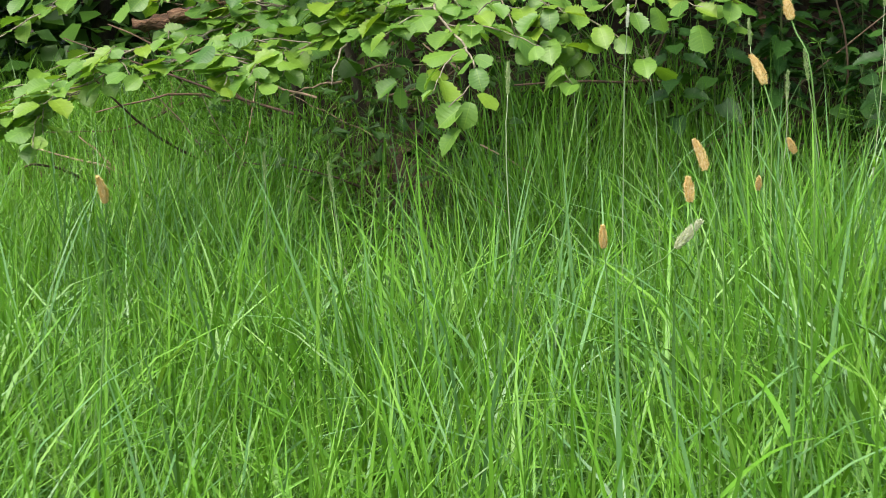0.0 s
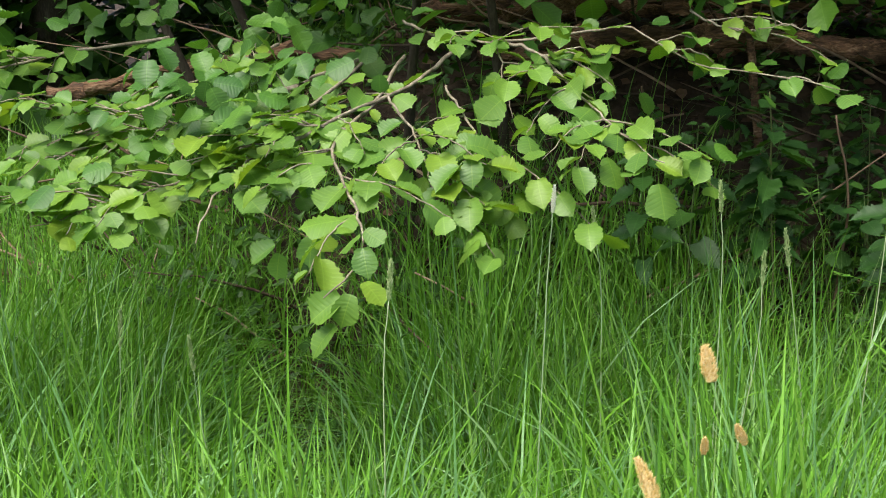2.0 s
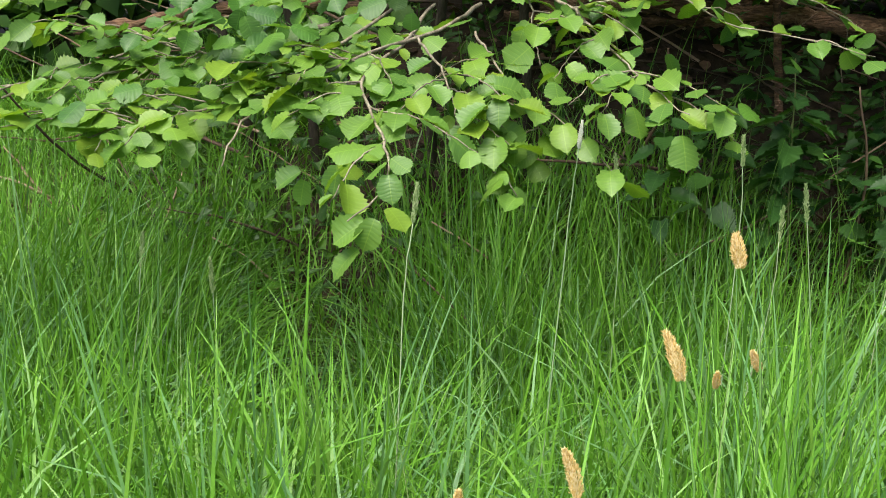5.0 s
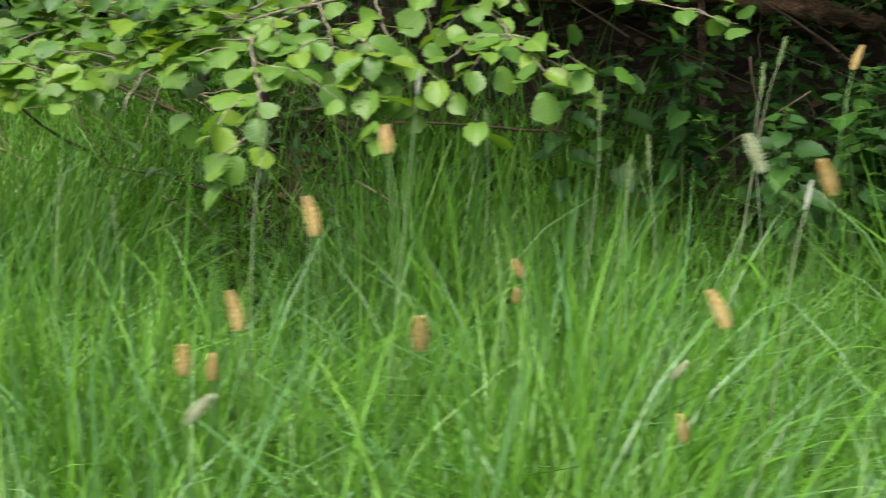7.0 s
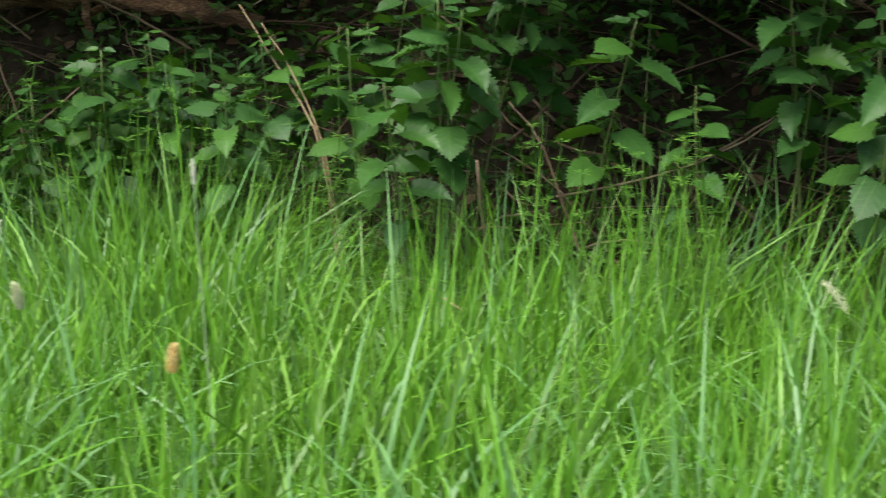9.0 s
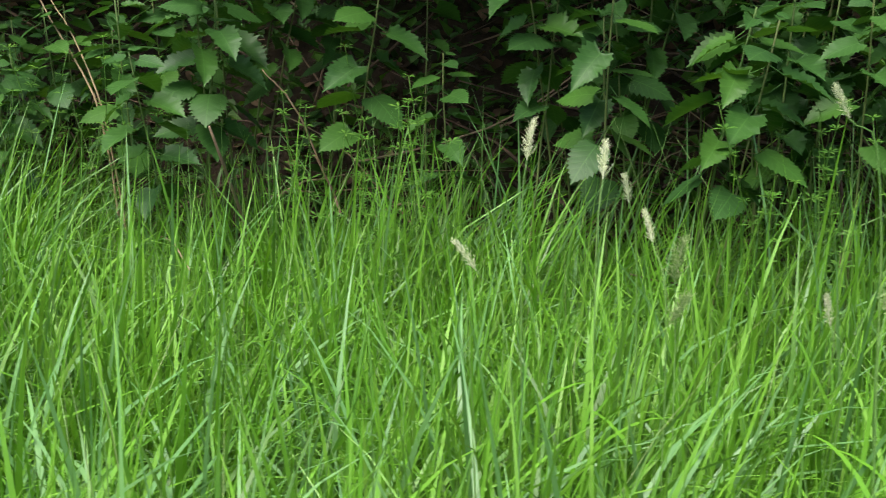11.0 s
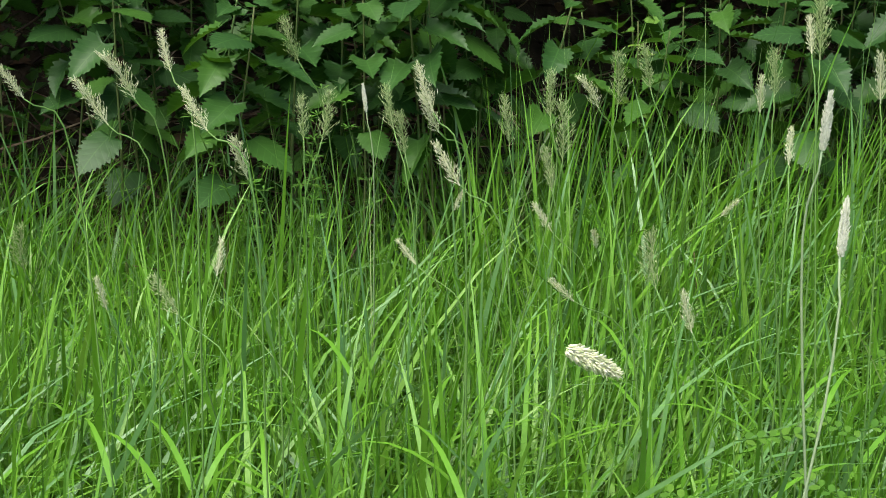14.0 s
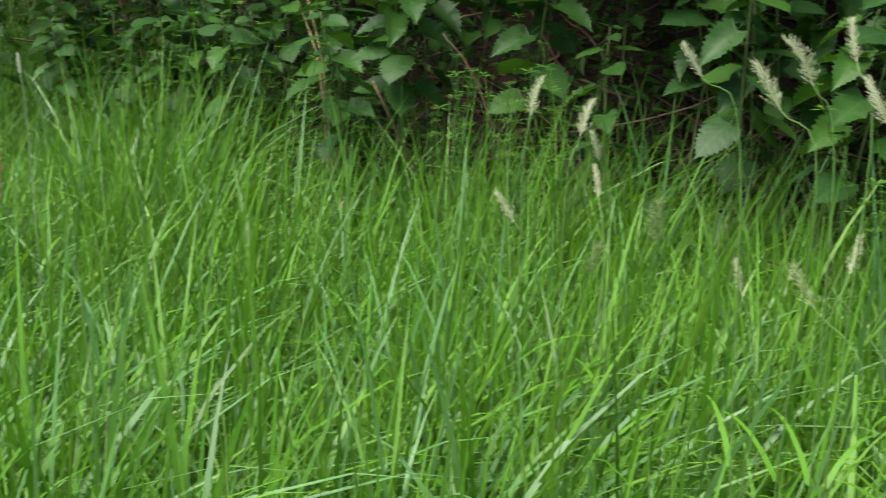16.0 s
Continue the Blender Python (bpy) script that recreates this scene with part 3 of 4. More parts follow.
def build_hazel():
    bush = thing("hazel_bush", (-0.45, 3.1, ground_z(-0.45, 3.1)), label="hazel bush with fresh bright green toothed leaves overhanging the grass", category="bush")
    bush.location = (0, 0, 0)
    rnd = random.Random(21)
    # boughs: control points, thickness, whether they are bare near the start
    boughs = [
        ([(-0.46, 2.9, 1.07), (-0.54, 2.55, 1.05), (-0.67, 2.42, 1.0), (-0.76, 2.37, 0.99), (-0.88, 2.3, 0.97), (-0.99, 2.25, 0.92)], 0.009, 9),
        ([(-0.74, 2.4, 1.0), (-0.81, 2.38, 1.02), (-0.92, 2.35, 1.04), (-1.05, 2.33, 1.04)], 0.004, 3),
        ([(-0.27, 2.8, 1.08), (-0.32, 2.5, 1.05), (-0.42, 2.2, 1.02), (-0.53, 2.12, 0.97), (-0.57, 2.05, 0.92), (-0.58, 2.0, 0.87)], 0.007, 10),
        ([(-0.37, 2.8, 1.08), (-0.36, 2.4, 1.04), (-0.39, 2.15, 1.0), (-0.34, 2.0, 0.95), (-0.31, 1.92, 0.92), (-0.3, 1.85, 0.88), (-0.34, 1.8, 0.84)], 0.006, 5),
        ([(-0.16, 2.7, 1.11), (-0.09, 2.6, 1.1), (-0.04, 2.45, 1.07), (0.01, 2.38, 1.03), (0.06, 2.3, 0.99), (0.13, 2.2, 0.95)], 0.006, 6),
        ([(-0.16, 2.7, 1.11), (-0.01, 2.6, 1.13), (0.09, 2.55, 1.14), (0.2, 2.5, 1.08), (0.33, 2.47, 1.06), (0.46, 2.45, 1.03)], 0.004, 2),
        ([(-0.25, 2.5, 1.05), (-0.19, 2.3, 1.01), (-0.13, 2.22, 0.95), (-0.09, 2.2, 0.89)], 0.004, 4),
        ([(-0.46, 2.9, 1.07), (-0.47, 2.5, 1.04), (-0.56, 2.3, 0.98), (-0.67, 2.2, 0.93), (-0.76, 2.12, 0.91), (-0.86, 2.05, 0.89)], 0.006, 13),
        ([(-0.34, 2.4, 1.04), (-0.27, 2.2, 1.01), (-0.24, 2.15, 0.95), (-0.22, 2.12, 0.89)], 0.004, 4),
        ([(-0.66, 2.9, 1.1), (-0.7, 2.8, 1.08), (-0.78, 2.7, 1.05), (-0.9, 2.65, 1.02)], 0.006, 4),
        ([(-0.37, 2.8, 1.15), (-0.27, 2.6, 1.13), (-0.16, 2.5, 1.12), (-0.14, 2.45, 1.06), (-0.12, 2.4, 1.0)], 0.005, 3),
        ([(0.2, 2.7, 1.16), (0.28, 2.6, 1.13), (0.38, 2.55, 1.14)], 0.004, 2),
        ([(-0.9, 2.9, 1.12), (-1.1, 2.7, 1.1), (-1.3, 2.5, 1.04), (-1.45, 2.4, 0.96)], 0.006, 7),
        ([(-0.8, 2.6, 1.03), (-0.99, 2.35, 0.96), (-1.09, 2.25, 0.93), (-1.18, 2.15, 0.87), (-1.24, 2.05, 0.81)], 0.005, 9),
        ([(-1.0, 2.4, 0.97), (-1.1, 2.2, 0.9), (-1.16, 2.12, 0.86), (-1.26, 2.06, 0.82)], 0.004, 6),
    ]
    for ctrl, thick, twigs in boughs:
        pts = curve_points(ctrl, 26, 0.003, rnd)
        radii = [0.66 * thick * (1 - 0.75 * i / 25) for i in range(26)]
        v, f = tube(pts, radii)
        branch = link_mesh("branch", v, f, BARK, bush)
        slim = ctrl[-1][0] > 0.3
        leafy_run(branch, pts[: 17 if ctrl[-1][2] < 0.88 and ctrl[-1][0] > -1 else 25], 0.036 if slim else 0.047, 0.06 if slim else 0.028, 0.14, 0.35, rnd)
        for k in range(twigs + twigs // 2):
            at = rnd.randint(6, 15 if ctrl[-1][2] < 0.88 and ctrl[-1][0] > -1 else 21)
            way = (pts[at] - pts[at - 1]).normalized()
            side = way.cross(Vector((0, 0, 1))).normalized() * rnd.choice((-1, 1))
            side.y *= 0.35
            far = rnd.uniform(0.10, 0.22)
            tip = pts[at] + way * far * 0.6 + side * far * 0.7 + Vector((0, -0.02, rnd.uniform(-0.05, 0.04)))
            mid = (pts[at] + tip) / 2 + Vector((0, 0, 0.015))
            twig = curve_points([pts[at], mid, tip], 12, 0.002, rnd)
            v, f = tube(twig, [0.0017 - 0.0009 * i / 11 for i in range(12)], 5)
            twig_ob = link_mesh("twig", v, f, BARK, bush)
            leafy_run(twig_ob, twig, 0.038 if slim else 0.047, 0.03 if slim else 0.020, 0.02, 0.35, rnd)
    # single leaves that hang clear of the rest: place, the way they point, size
    for place, tip in (((-0.325, 1.80, 0.803), (-0.371, 1.78, 0.773)), ((-0.318, 1.81, 0.841), (-0.37, 1.80, 0.81)), ((-0.303, 1.80, 0.848), (-0.318, 1.78, 0.803)),
                       ((-0.288, 1.82, 0.86), (-0.254, 1.80, 0.832)), ((-0.293, 1.85, 0.90), (-0.284, 1.82, 0.865)), ((-0.295, 1.88, 0.918), (-0.263, 1.87, 0.898)),
                       ((-0.30, 1.87, 0.915), (-0.335, 1.86, 0.89)), ((-0.447, 1.99, 0.859), (-0.452, 1.97, 0.818)), ((-0.397, 1.99, 0.884), (-0.394, 1.96, 0.842)),
                       ((-0.39, 1.99, 0.89), (-0.36, 1.97, 0.86)), ((-0.455, 2.0, 0.87), (-0.50, 1.99, 0.845)), ((0.123, 2.21, 0.917), (0.137, 2.18, 0.858)),
                       ((0.154, 2.21, 0.965), (0.192, 2.19, 0.959)), ((0.042, 2.24, 0.956), (0.064, 2.21, 0.904)), ((0.10, 2.22, 0.94), (0.06, 2.2, 0.925)),
                       ((0.12, 2.22, 0.95), (0.165, 2.2, 0.935)), ((-0.226, 2.12, 0.907), (-0.21, 2.1, 0.871)), ((-0.117, 2.2, 0.866), (-0.092, 2.18, 0.835)),
                       ((-0.11, 2.2, 0.88), (-0.15, 2.18, 0.865))):
        a, b = Vector(place), Vector(tip)
        on_mesh("leaf", rnd.choice(HAZEL_MESHES), bush, aim(a, b - a, (rnd.gauss(0, 0.5), rnd.uniform(-0.9, -0.2), 1.0), (b - a).length * 0.92))
    # stems that rise out of the bank behind
    for x, y, lean in ((-0.46, 3.25, 0.1), (-0.2, 3.35, -0.05), (-0.75, 3.4, -0.2), (-0.95, 3.5, -0.3)):
        z = ground_z(x, y)
        pts = curve_points([(x, y + 0.1, z - 0.05), (x + lean * 0.3, y, z + 0.45), (x + lean, y - 0.15, z + 1.1), (x + lean * 1.6, y - 0.3, z + 2.2)], 20, 0.006, rnd)
        v, f = tube(pts, [0.016 - 0.009 * i / 19 for i in range(20)], 8)
        link_mesh("stem", v, f, OLDBARK, bush)
    return bush


def crown(parent, count, box, size, seed, mat, shapes, edge=None):
    """The thick of a bush as many small leaves in one mesh, in loose clumps."""
    rnd = random.Random(seed)
    verts, faces, uvs = [], [], []
    clumps = [[rnd.uniform(a, b) for a, b in box] for _ in range(max(4, count // 28))]
    for _ in range(count):
        c = rnd.choice(clumps)
        p = Vector([c[i] + rnd.gauss(0, 0.09) for i in range(3)])
        if edge and not edge(p):
            continue
        out = Vector((rnd.uniform(-1, 1), rnd.uniform(-1, 0.5), rnd.uniform(-0.8, 0.2)))
        m = aim(p, out, (rnd.uniform(-0.5, 0.5), rnd.uniform(-0.9, 0.3), 1), size * rnd.uniform(0.6, 1.2))
        v, f, uv = rnd.choice(shapes)
        base = len(verts)
        verts += [m @ Vector(q) for q in v]
        faces += [tuple(base + i for i in face) for face in f]
        uvs += uv
    return link_mesh("crown", verts, faces, mat, parent, uv=uvs)


HAZEL_BUSH = build_hazel()
# upper, side and inner leaves, in the hazel colour darkened for shade
tagged(crown(HAZEL_BUSH, 4200, ((-1.7, 1.4), (2.6, 4.8), (1.34, 2.4)), 0.08, 5, HAZEL_SHADED, HAZEL_FAR_SHAPES), kind="stuff")
tagged(crown(HAZEL_BUSH, 160, ((-1.7, -0.15), (2.6, 3.1), (1.08, 1.35)), 0.052, 6, HAZEL_SHADED, HAZEL_REST_SHAPES), kind="stuff")
tagged(crown(HAZEL_BUSH, 130, ((-0.85, -0.2), (2.12, 2.55), (1.0, 1.1)), 0.050, 16, HAZEL_SHADED, HAZEL_REST_SHAPES), kind="stuff")
tagged(crown(HAZEL_BUSH, 40, ((0.0, 0.75), (2.6, 3.1), (1.08, 1.35)), 0.050, 7, HAZEL_SHADED, HAZEL_REST_SHAPES), kind="stuff")

# unseen low leaves, added above the view to keep light off the bank
tagged(crown(HAZEL_BUSH, 1300, ((-0.3, 0.8), (2.75, 4.2), (1.24, 1.6)), 0.075, 17, HAZEL_SHADED, HAZEL_FAR_SHAPES, lambda p: p.z > 1.16), kind="stuff")


# ---- nettles ----
NETTLE_MESHES = [leaf_mesh("nettle_leaf", NETTLE, length=1.0, width=w, teeth=22, front=0.42, back_w=1.12, cup=c, droop=d, heart=0.12, jag=0.085, stalk=0.3)
                 for w, c, d in ((0.72, 0.08, 0.14), (0.64, 0.24, 0.28), (0.76, -0.06, 0.20), (0.66, 0.34, 0.10))]


def build_nettle(height, seed, big=0.095):
    rnd = random.Random(seed)
    plant = thing("nettle", label="stinging nettle with dark green toothed leaves at the hedge foot", category="nettle", group="nettles along the hedge")
    lean = Vector((rnd.uniform(-0.1, 0.1), rnd.uniform(-0.14, 0.02), 0))
    pts = curve_points([(0, 0, -0.03), lean * 0.3 + Vector((0, 0, height * 0.5)), lean + Vector((0, 0, height))], 14, 0.002, rnd)
    v, f = tube(pts, [0.004 - 0.0022 * i / 13 for i in range(14)], 4)
    link_mesh("stem", v, f, NETTLE_STEM, plant)
    z, turn, k = height, rnd.uniform(0, 3.1), 0
    while z > height * 0.6 and k < 7:
        t = max(0.0, min(1.0, z / height))
        i = min(12, int(t * 13))
        p = pts[i].lerp(pts[i + 1], t * 13 - i)
        size = big * (0.3, 0.55, 0.8, 0.95, 1.0, 1.0, 0.95, 0.85, 0.8)[k] * rnd.uniform(0.88, 1.12)
        for side in (0, math.pi):
            a = turn + side + rnd.uniform(-0.25, 0.25)
            drop = (-0.5, 0.0, 0.15, 0.3, 0.45, 0.55, 0.65, 0.7, 0.7)[k] * 0.5 + rnd.uniform(-0.2, 0.35)
            out = Vector((math.cos(a), math.sin(a), -drop))
            flat = Vector((math.cos(a), math.sin(a), 0.15))
            on_mesh("leaf", rnd.choice(NETTLE_MESHES), plant, aim(p + flat * size * 0.3, out, (rnd.gauss(0, 0.25), -0.45, 1), size))
        turn += math.pi / 2
        z -= (0.02, 0.035, 0.05, 0.06, 0.065, 0.07, 0.07, 0.075, 0.08)[k] * rnd.uniform(0.9, 1.2)
        k += 1
    return plant


def plant_nettles():
    kinds = [build_nettle(1.0 + 0.06 * i, 40 + i, 0.089 + 0.007 * (i % 3)) for i in range(5)]
    # stand by stand: x, y, height of the top
    stands = [(1.46, 2.66, 1.03), (1.60, 2.56, 0.95), (1.84, 2.78, 1.08), (2.13, 2.55, 0.94), (2.25, 2.60, 1.12),
              (2.40, 2.55, 1.14), (2.55, 2.45, 1.06), (2.62, 2.42, 1.04), (2.75, 2.52, 1.1), (2.88, 2.48, 1.08), (3.02, 2.56, 1.12), (3.10, 2.60, 1.06),
              (3.36, 2.74, 1.0), (3.43, 2.72, 0.96), (3.28, 2.85, 0.92), (3.62, 2.8, 1.1), (3.8, 2.75, 1.12), (4.0, 2.7, 1.1), (4.2, 2.8, 1.15)]
    stands += [(1.25, 2.78, 1.0), (1.08, 2.7, 0.95), (0.92, 2.66, 0.94), (0.78, 2.62, 0.89), (0.66, 2.62, 0.86), (1.34, 2.9, 1.12), (0.85, 2.72, 0.97), (1.0, 2.75, 1.0), (1.16, 2.65, 0.92), (1.38, 2.7, 0.96)]
    rnd = random.Random(9)
    stands += [(rnd.uniform(1.3, 1.65), rnd.uniform(2.7, 3.1), rnd.uniform(1.0, 1.2)) for _ in range(8)]
    stands += [(rnd.uniform(2.3, 3.1), rnd.uniform(2.62, 3.1), rnd.uniform(1.0, 1.3)) for _ in range(26)]
    stands += [(rnd.uniform(1.6, 2.1), rnd.uniform(2.85, 3.1), rnd.uniform(1.0, 1.25)) for _ in range(3)]
    stands += [(rnd.uniform(0.1, 1.3), rnd.uniform(2.8, 3.2), rnd.uniform(0.78, 1.0)) for _ in range(34)]
    stands += [(rnd.uniform(0.3, 0.75), rnd.uniform(2.75, 3.2), rnd.uniform(0.7, 0.92)) for _ in range(12)]
    stands += [(rnd.uniform(3.5, 4.4), rnd.uniform(2.75, 3.2), rnd.uniform(1.0, 1.25)) for _ in range(16)]
    stands += [(3.33, 2.66, 1.0), (3.45, 2.68, 1.02), (3.56, 2.74, 1.06), (3.42, 2.8, 1.08), (3.68, 2.7, 1.04), (3.75, 2.78, 1.12)]
    for i, (x, y, top) in enumerate(stands):
        z = ground_z(x, y)
        kind = kinds[i % 5]
        tallest = 1.0 + 0.06 * (i % 5)
        # the lowest part of a tall stem stands down in the grass
        sink = max(0.0, tallest - (top - z))
        m = pose(x, y, z - 0.0, rnd.uniform(-4, 4), rnd.uniform(-4, 4), rnd.uniform(0, 360))
        made = copy_thing(kind, m)
        made.scale = (1, 1, max(0.3, (top - z) / tallest)) if sink < 0.15 else ((top - z) / tallest,) * 3
    for k in kinds:
        for o in (*k.children_recursive, k):
            bpy.data.objects.remove(o)


plant_nettles()


def build_goosegrass():
    """Scrambling stems with whorls of narrow leaves between the nettles."""
    rnd = random.Random(83)
    verts, faces = [], []
    patches = ((1.02, 2.62, 0.26, 26), (1.30, 2.64, 0.12, 16), (2.05, 2.52, 0.06, 12), (2.76, 2.38, 0.08, 14), (1.72, 2.64, 0.06, 6), (3.3, 2.74, 0.06, 5))
    for cx, cy, spread, count in patches:
        for _ in range(count):
            x, y = cx + rnd.gauss(0, spread), cy + rnd.gauss(0, 0.07)
            z = ground_z(x, y) + 0.3
            top = Vector((x + rnd.gauss(0, 0.08), y + rnd.uniform(-0.08, 0.04), rnd.uniform(0.68, 0.96)))
            pts = curve_points([(x, y, z), Vector((x, y, z)).lerp(top, 0.55) + Vector((rnd.gauss(0, 0.03), rnd.gauss(0, 0.02), 0)), top], 14, 0.003, rnd)
            v, f = tube(pts, [0.001] * 14, 3)
            faces += [tuple(len(verts) + i for i in face) for face in f]
            verts += v
            for p in pts[2:]:
                turn, size = rnd.uniform(0, 1), rnd.uniform(0.013, 0.024)
                for k in range(7):
                    a = turn + k * 0.9
                    out = Vector((math.cos(a), math.sin(a), rnd.uniform(-0.1, 0.5)))
                    m = aim(p, out, (0, -0.2, 1), size)
                    base = len(verts)
                    verts += [m @ Vector(q) for q in ((0, 0, 0), (-0.12, 0.65, 0.03), (0, 0.6, 0), (0.12, 0.65, 0.03), (0, 1, -0.05))]
                    faces += [tuple(base + i for i in q) for q in ((0, 2, 1), (0, 3, 2), (1, 2, 4), (2, 3, 4))]
    tagged(link_mesh("goosegrass", verts, faces, GOOSE), "fresh green goosegrass with whorls of narrow leaves among nettles", "goosegrass", kind="stuff")


build_goosegrass()


# ---- seed heads on tall stems ----
def husk(p, out, length, half, rnd):
    """One small pointed husk."""
    q = out.cross(Vector((rnd.random(), rnd.random(), 0.3))).normalized() * half
    o = out.cross(q).normalized() * half
    c = p + out * length * 0.35
    return [p, c - q, c + q, c + o, c - o, p + out * length], [(0, 1, 3), (0, 3, 2), (0, 2, 4), (0, 4, 1), (5, 3, 1), (5, 2, 3), (5, 4, 2), (5, 1, 4)]


def spindle(length, thick, count, seed_no, spike=0.006, spread=0.5, droop=0.0):
    """A dense spike of many small pointed husks along +z."""
    rnd = random.Random(seed_no)
    pieces = [tube([(0, 0, 0), (0, droop * length * 0.3, length * 0.5), (0, droop * length, length)], [thick * 0.2, thick * 0.22, thick * 0.06], 5)]
    for i in range(count):
        s = (i + 0.5) / count
        r = thick * math.sin(math.pi * min(1, 0.14 + 0.84 * s)) ** 0.8 * 0.5
        a = i * 2.4 + rnd.uniform(-0.3, 0.3)
        r *= rnd.uniform(0.55, 1.0)
        p = Vector((math.cos(a) * r * 0.8, math.sin(a) * r * 0.8 + droop * length * s * s, length * s - spike * 0.5))
        lean = spread * rnd.uniform(0.3, 1.6)
        out = Vector((math.cos(a) * lean, math.sin(a) * lean, rnd.uniform(0.5, 1.0))).normalized()
        pieces.append(husk(p, out, spike * rnd.uniform(0.8, 1.6), spike * 0.2, rnd))
    return joined(pieces)


def panicle(length, seed, wide=0.2):
    """A plume: short upright branches thick with fine spikelets, narrower to the tip."""
    rnd = random.Random(seed)
    bow, k = rnd.uniform(-0.3, 0.3), length / 0.07

    def axis(s):
        return Vector((bow * length * s * s, 0, length * s))

    pieces = [tube([axis(0), axis(0.5), axis(1)], [0.0007, 0.0006, 0.0004], 4)]
    n = 40
    for i in range(n):
        s = 0.02 + 0.95 * i / n
        reach = length * wide * (1 - s * 0.8) * rnd.uniform(0.3, 1.15) + 0.003 * k
        a = i * 2.4 + rnd.uniform(-0.4, 0.4)
        base = axis(s)
        tip = base + Vector((math.cos(a) * reach * 0.6, math.sin(a) * reach * 0.6, reach * 0.85))
        pieces.append(tube([base, tip], [0.0003, 0.0002], 3))
        for j in range(8):
            p = base.lerp(tip, 0.15 + 0.85 * j / 7) + Vector([rnd.gauss(0, 0.0015 * k) for _ in range(3)])
            out = Vector((math.cos(a) * 0.5 + rnd.gauss(0, 0.4), math.sin(a) * 0.5 + rnd.gauss(0, 0.4), 1)).normalized()
            pieces.append(husk(p, out, rnd.uniform(0.004, 0.009) * k, 0.00045 * k, rnd))
    return joined(pieces)


HEADS = {}


def head_mesh(kind, v):
    if (kind, v) not in HEADS:
        if kind == "panicle":
            data, mat = panicle(0.039 + 0.006 * v, 300 + v, 0.18 + 0.05 * v), PALE
        elif kind == "green":
            data, mat = panicle(0.052 + 0.008 * v, 320 + v, 0.34), GREENHEAD
        elif kind == "tan":
            data, mat = spindle(0.024 + 0.004 * v, 0.0105, 620, 340 + v, 0.0022, 0.8, 0.12 * v), TAN
        elif kind == "ripe":
            data, mat = spindle(0.033, 0.0078, 900, 345, 0.0020, 0.7, 0.04), TAN
        elif kind == "pale":
            data, mat = spindle(0.031 + 0.003 * v, 0.0105, 560, 350 + v, 0.0030, 0.6, 0.1), PALE
        elif kind == "white":
            data, mat = spindle(0.034 + 0.003 * v, 0.0062, 360, 360 + v, 0.0024, 0.35), WHITEHEAD
        else:
            data, mat = spindle(0.05 + 0.005 * v, 0.006, 110, 380 + v, 0.005, 0.35), GREENHEAD
        ob = link_mesh("seed_head", *data, mat, smooth=False)
        HEADS[kind, v] = ob.data
        bpy.data.objects.remove(ob)
    return HEADS[kind, v]


LOOKS = {"tan": ("meadow foxtail stem with a ripe orange-tan seed head", "grass stem", "foxtail stems in the grass"),
         "ripe": ("meadow foxtail stem with a long ripe orange-tan seed head", "grass stem", "foxtail stems in the grass"),
         "pale": ("meadow foxtail stem with a nodding pale cream seed head", "grass stem", "foxtail stems in the grass"),
         "white": ("thin grass stem with a small white seed spike", "grass stem", "white spikes in the grass"),
         "spike": ("thin grass stem with a narrow green seed spike", "grass stem", "green spikes in the grass"),
         "panicle": ("grass stem with a loose pale cream seed head", "grass stem", "pale seed heads in the grass"),
         "green": ("grass stem with a feathery green seed head", "grass stem", "green seed heads in the grass")}


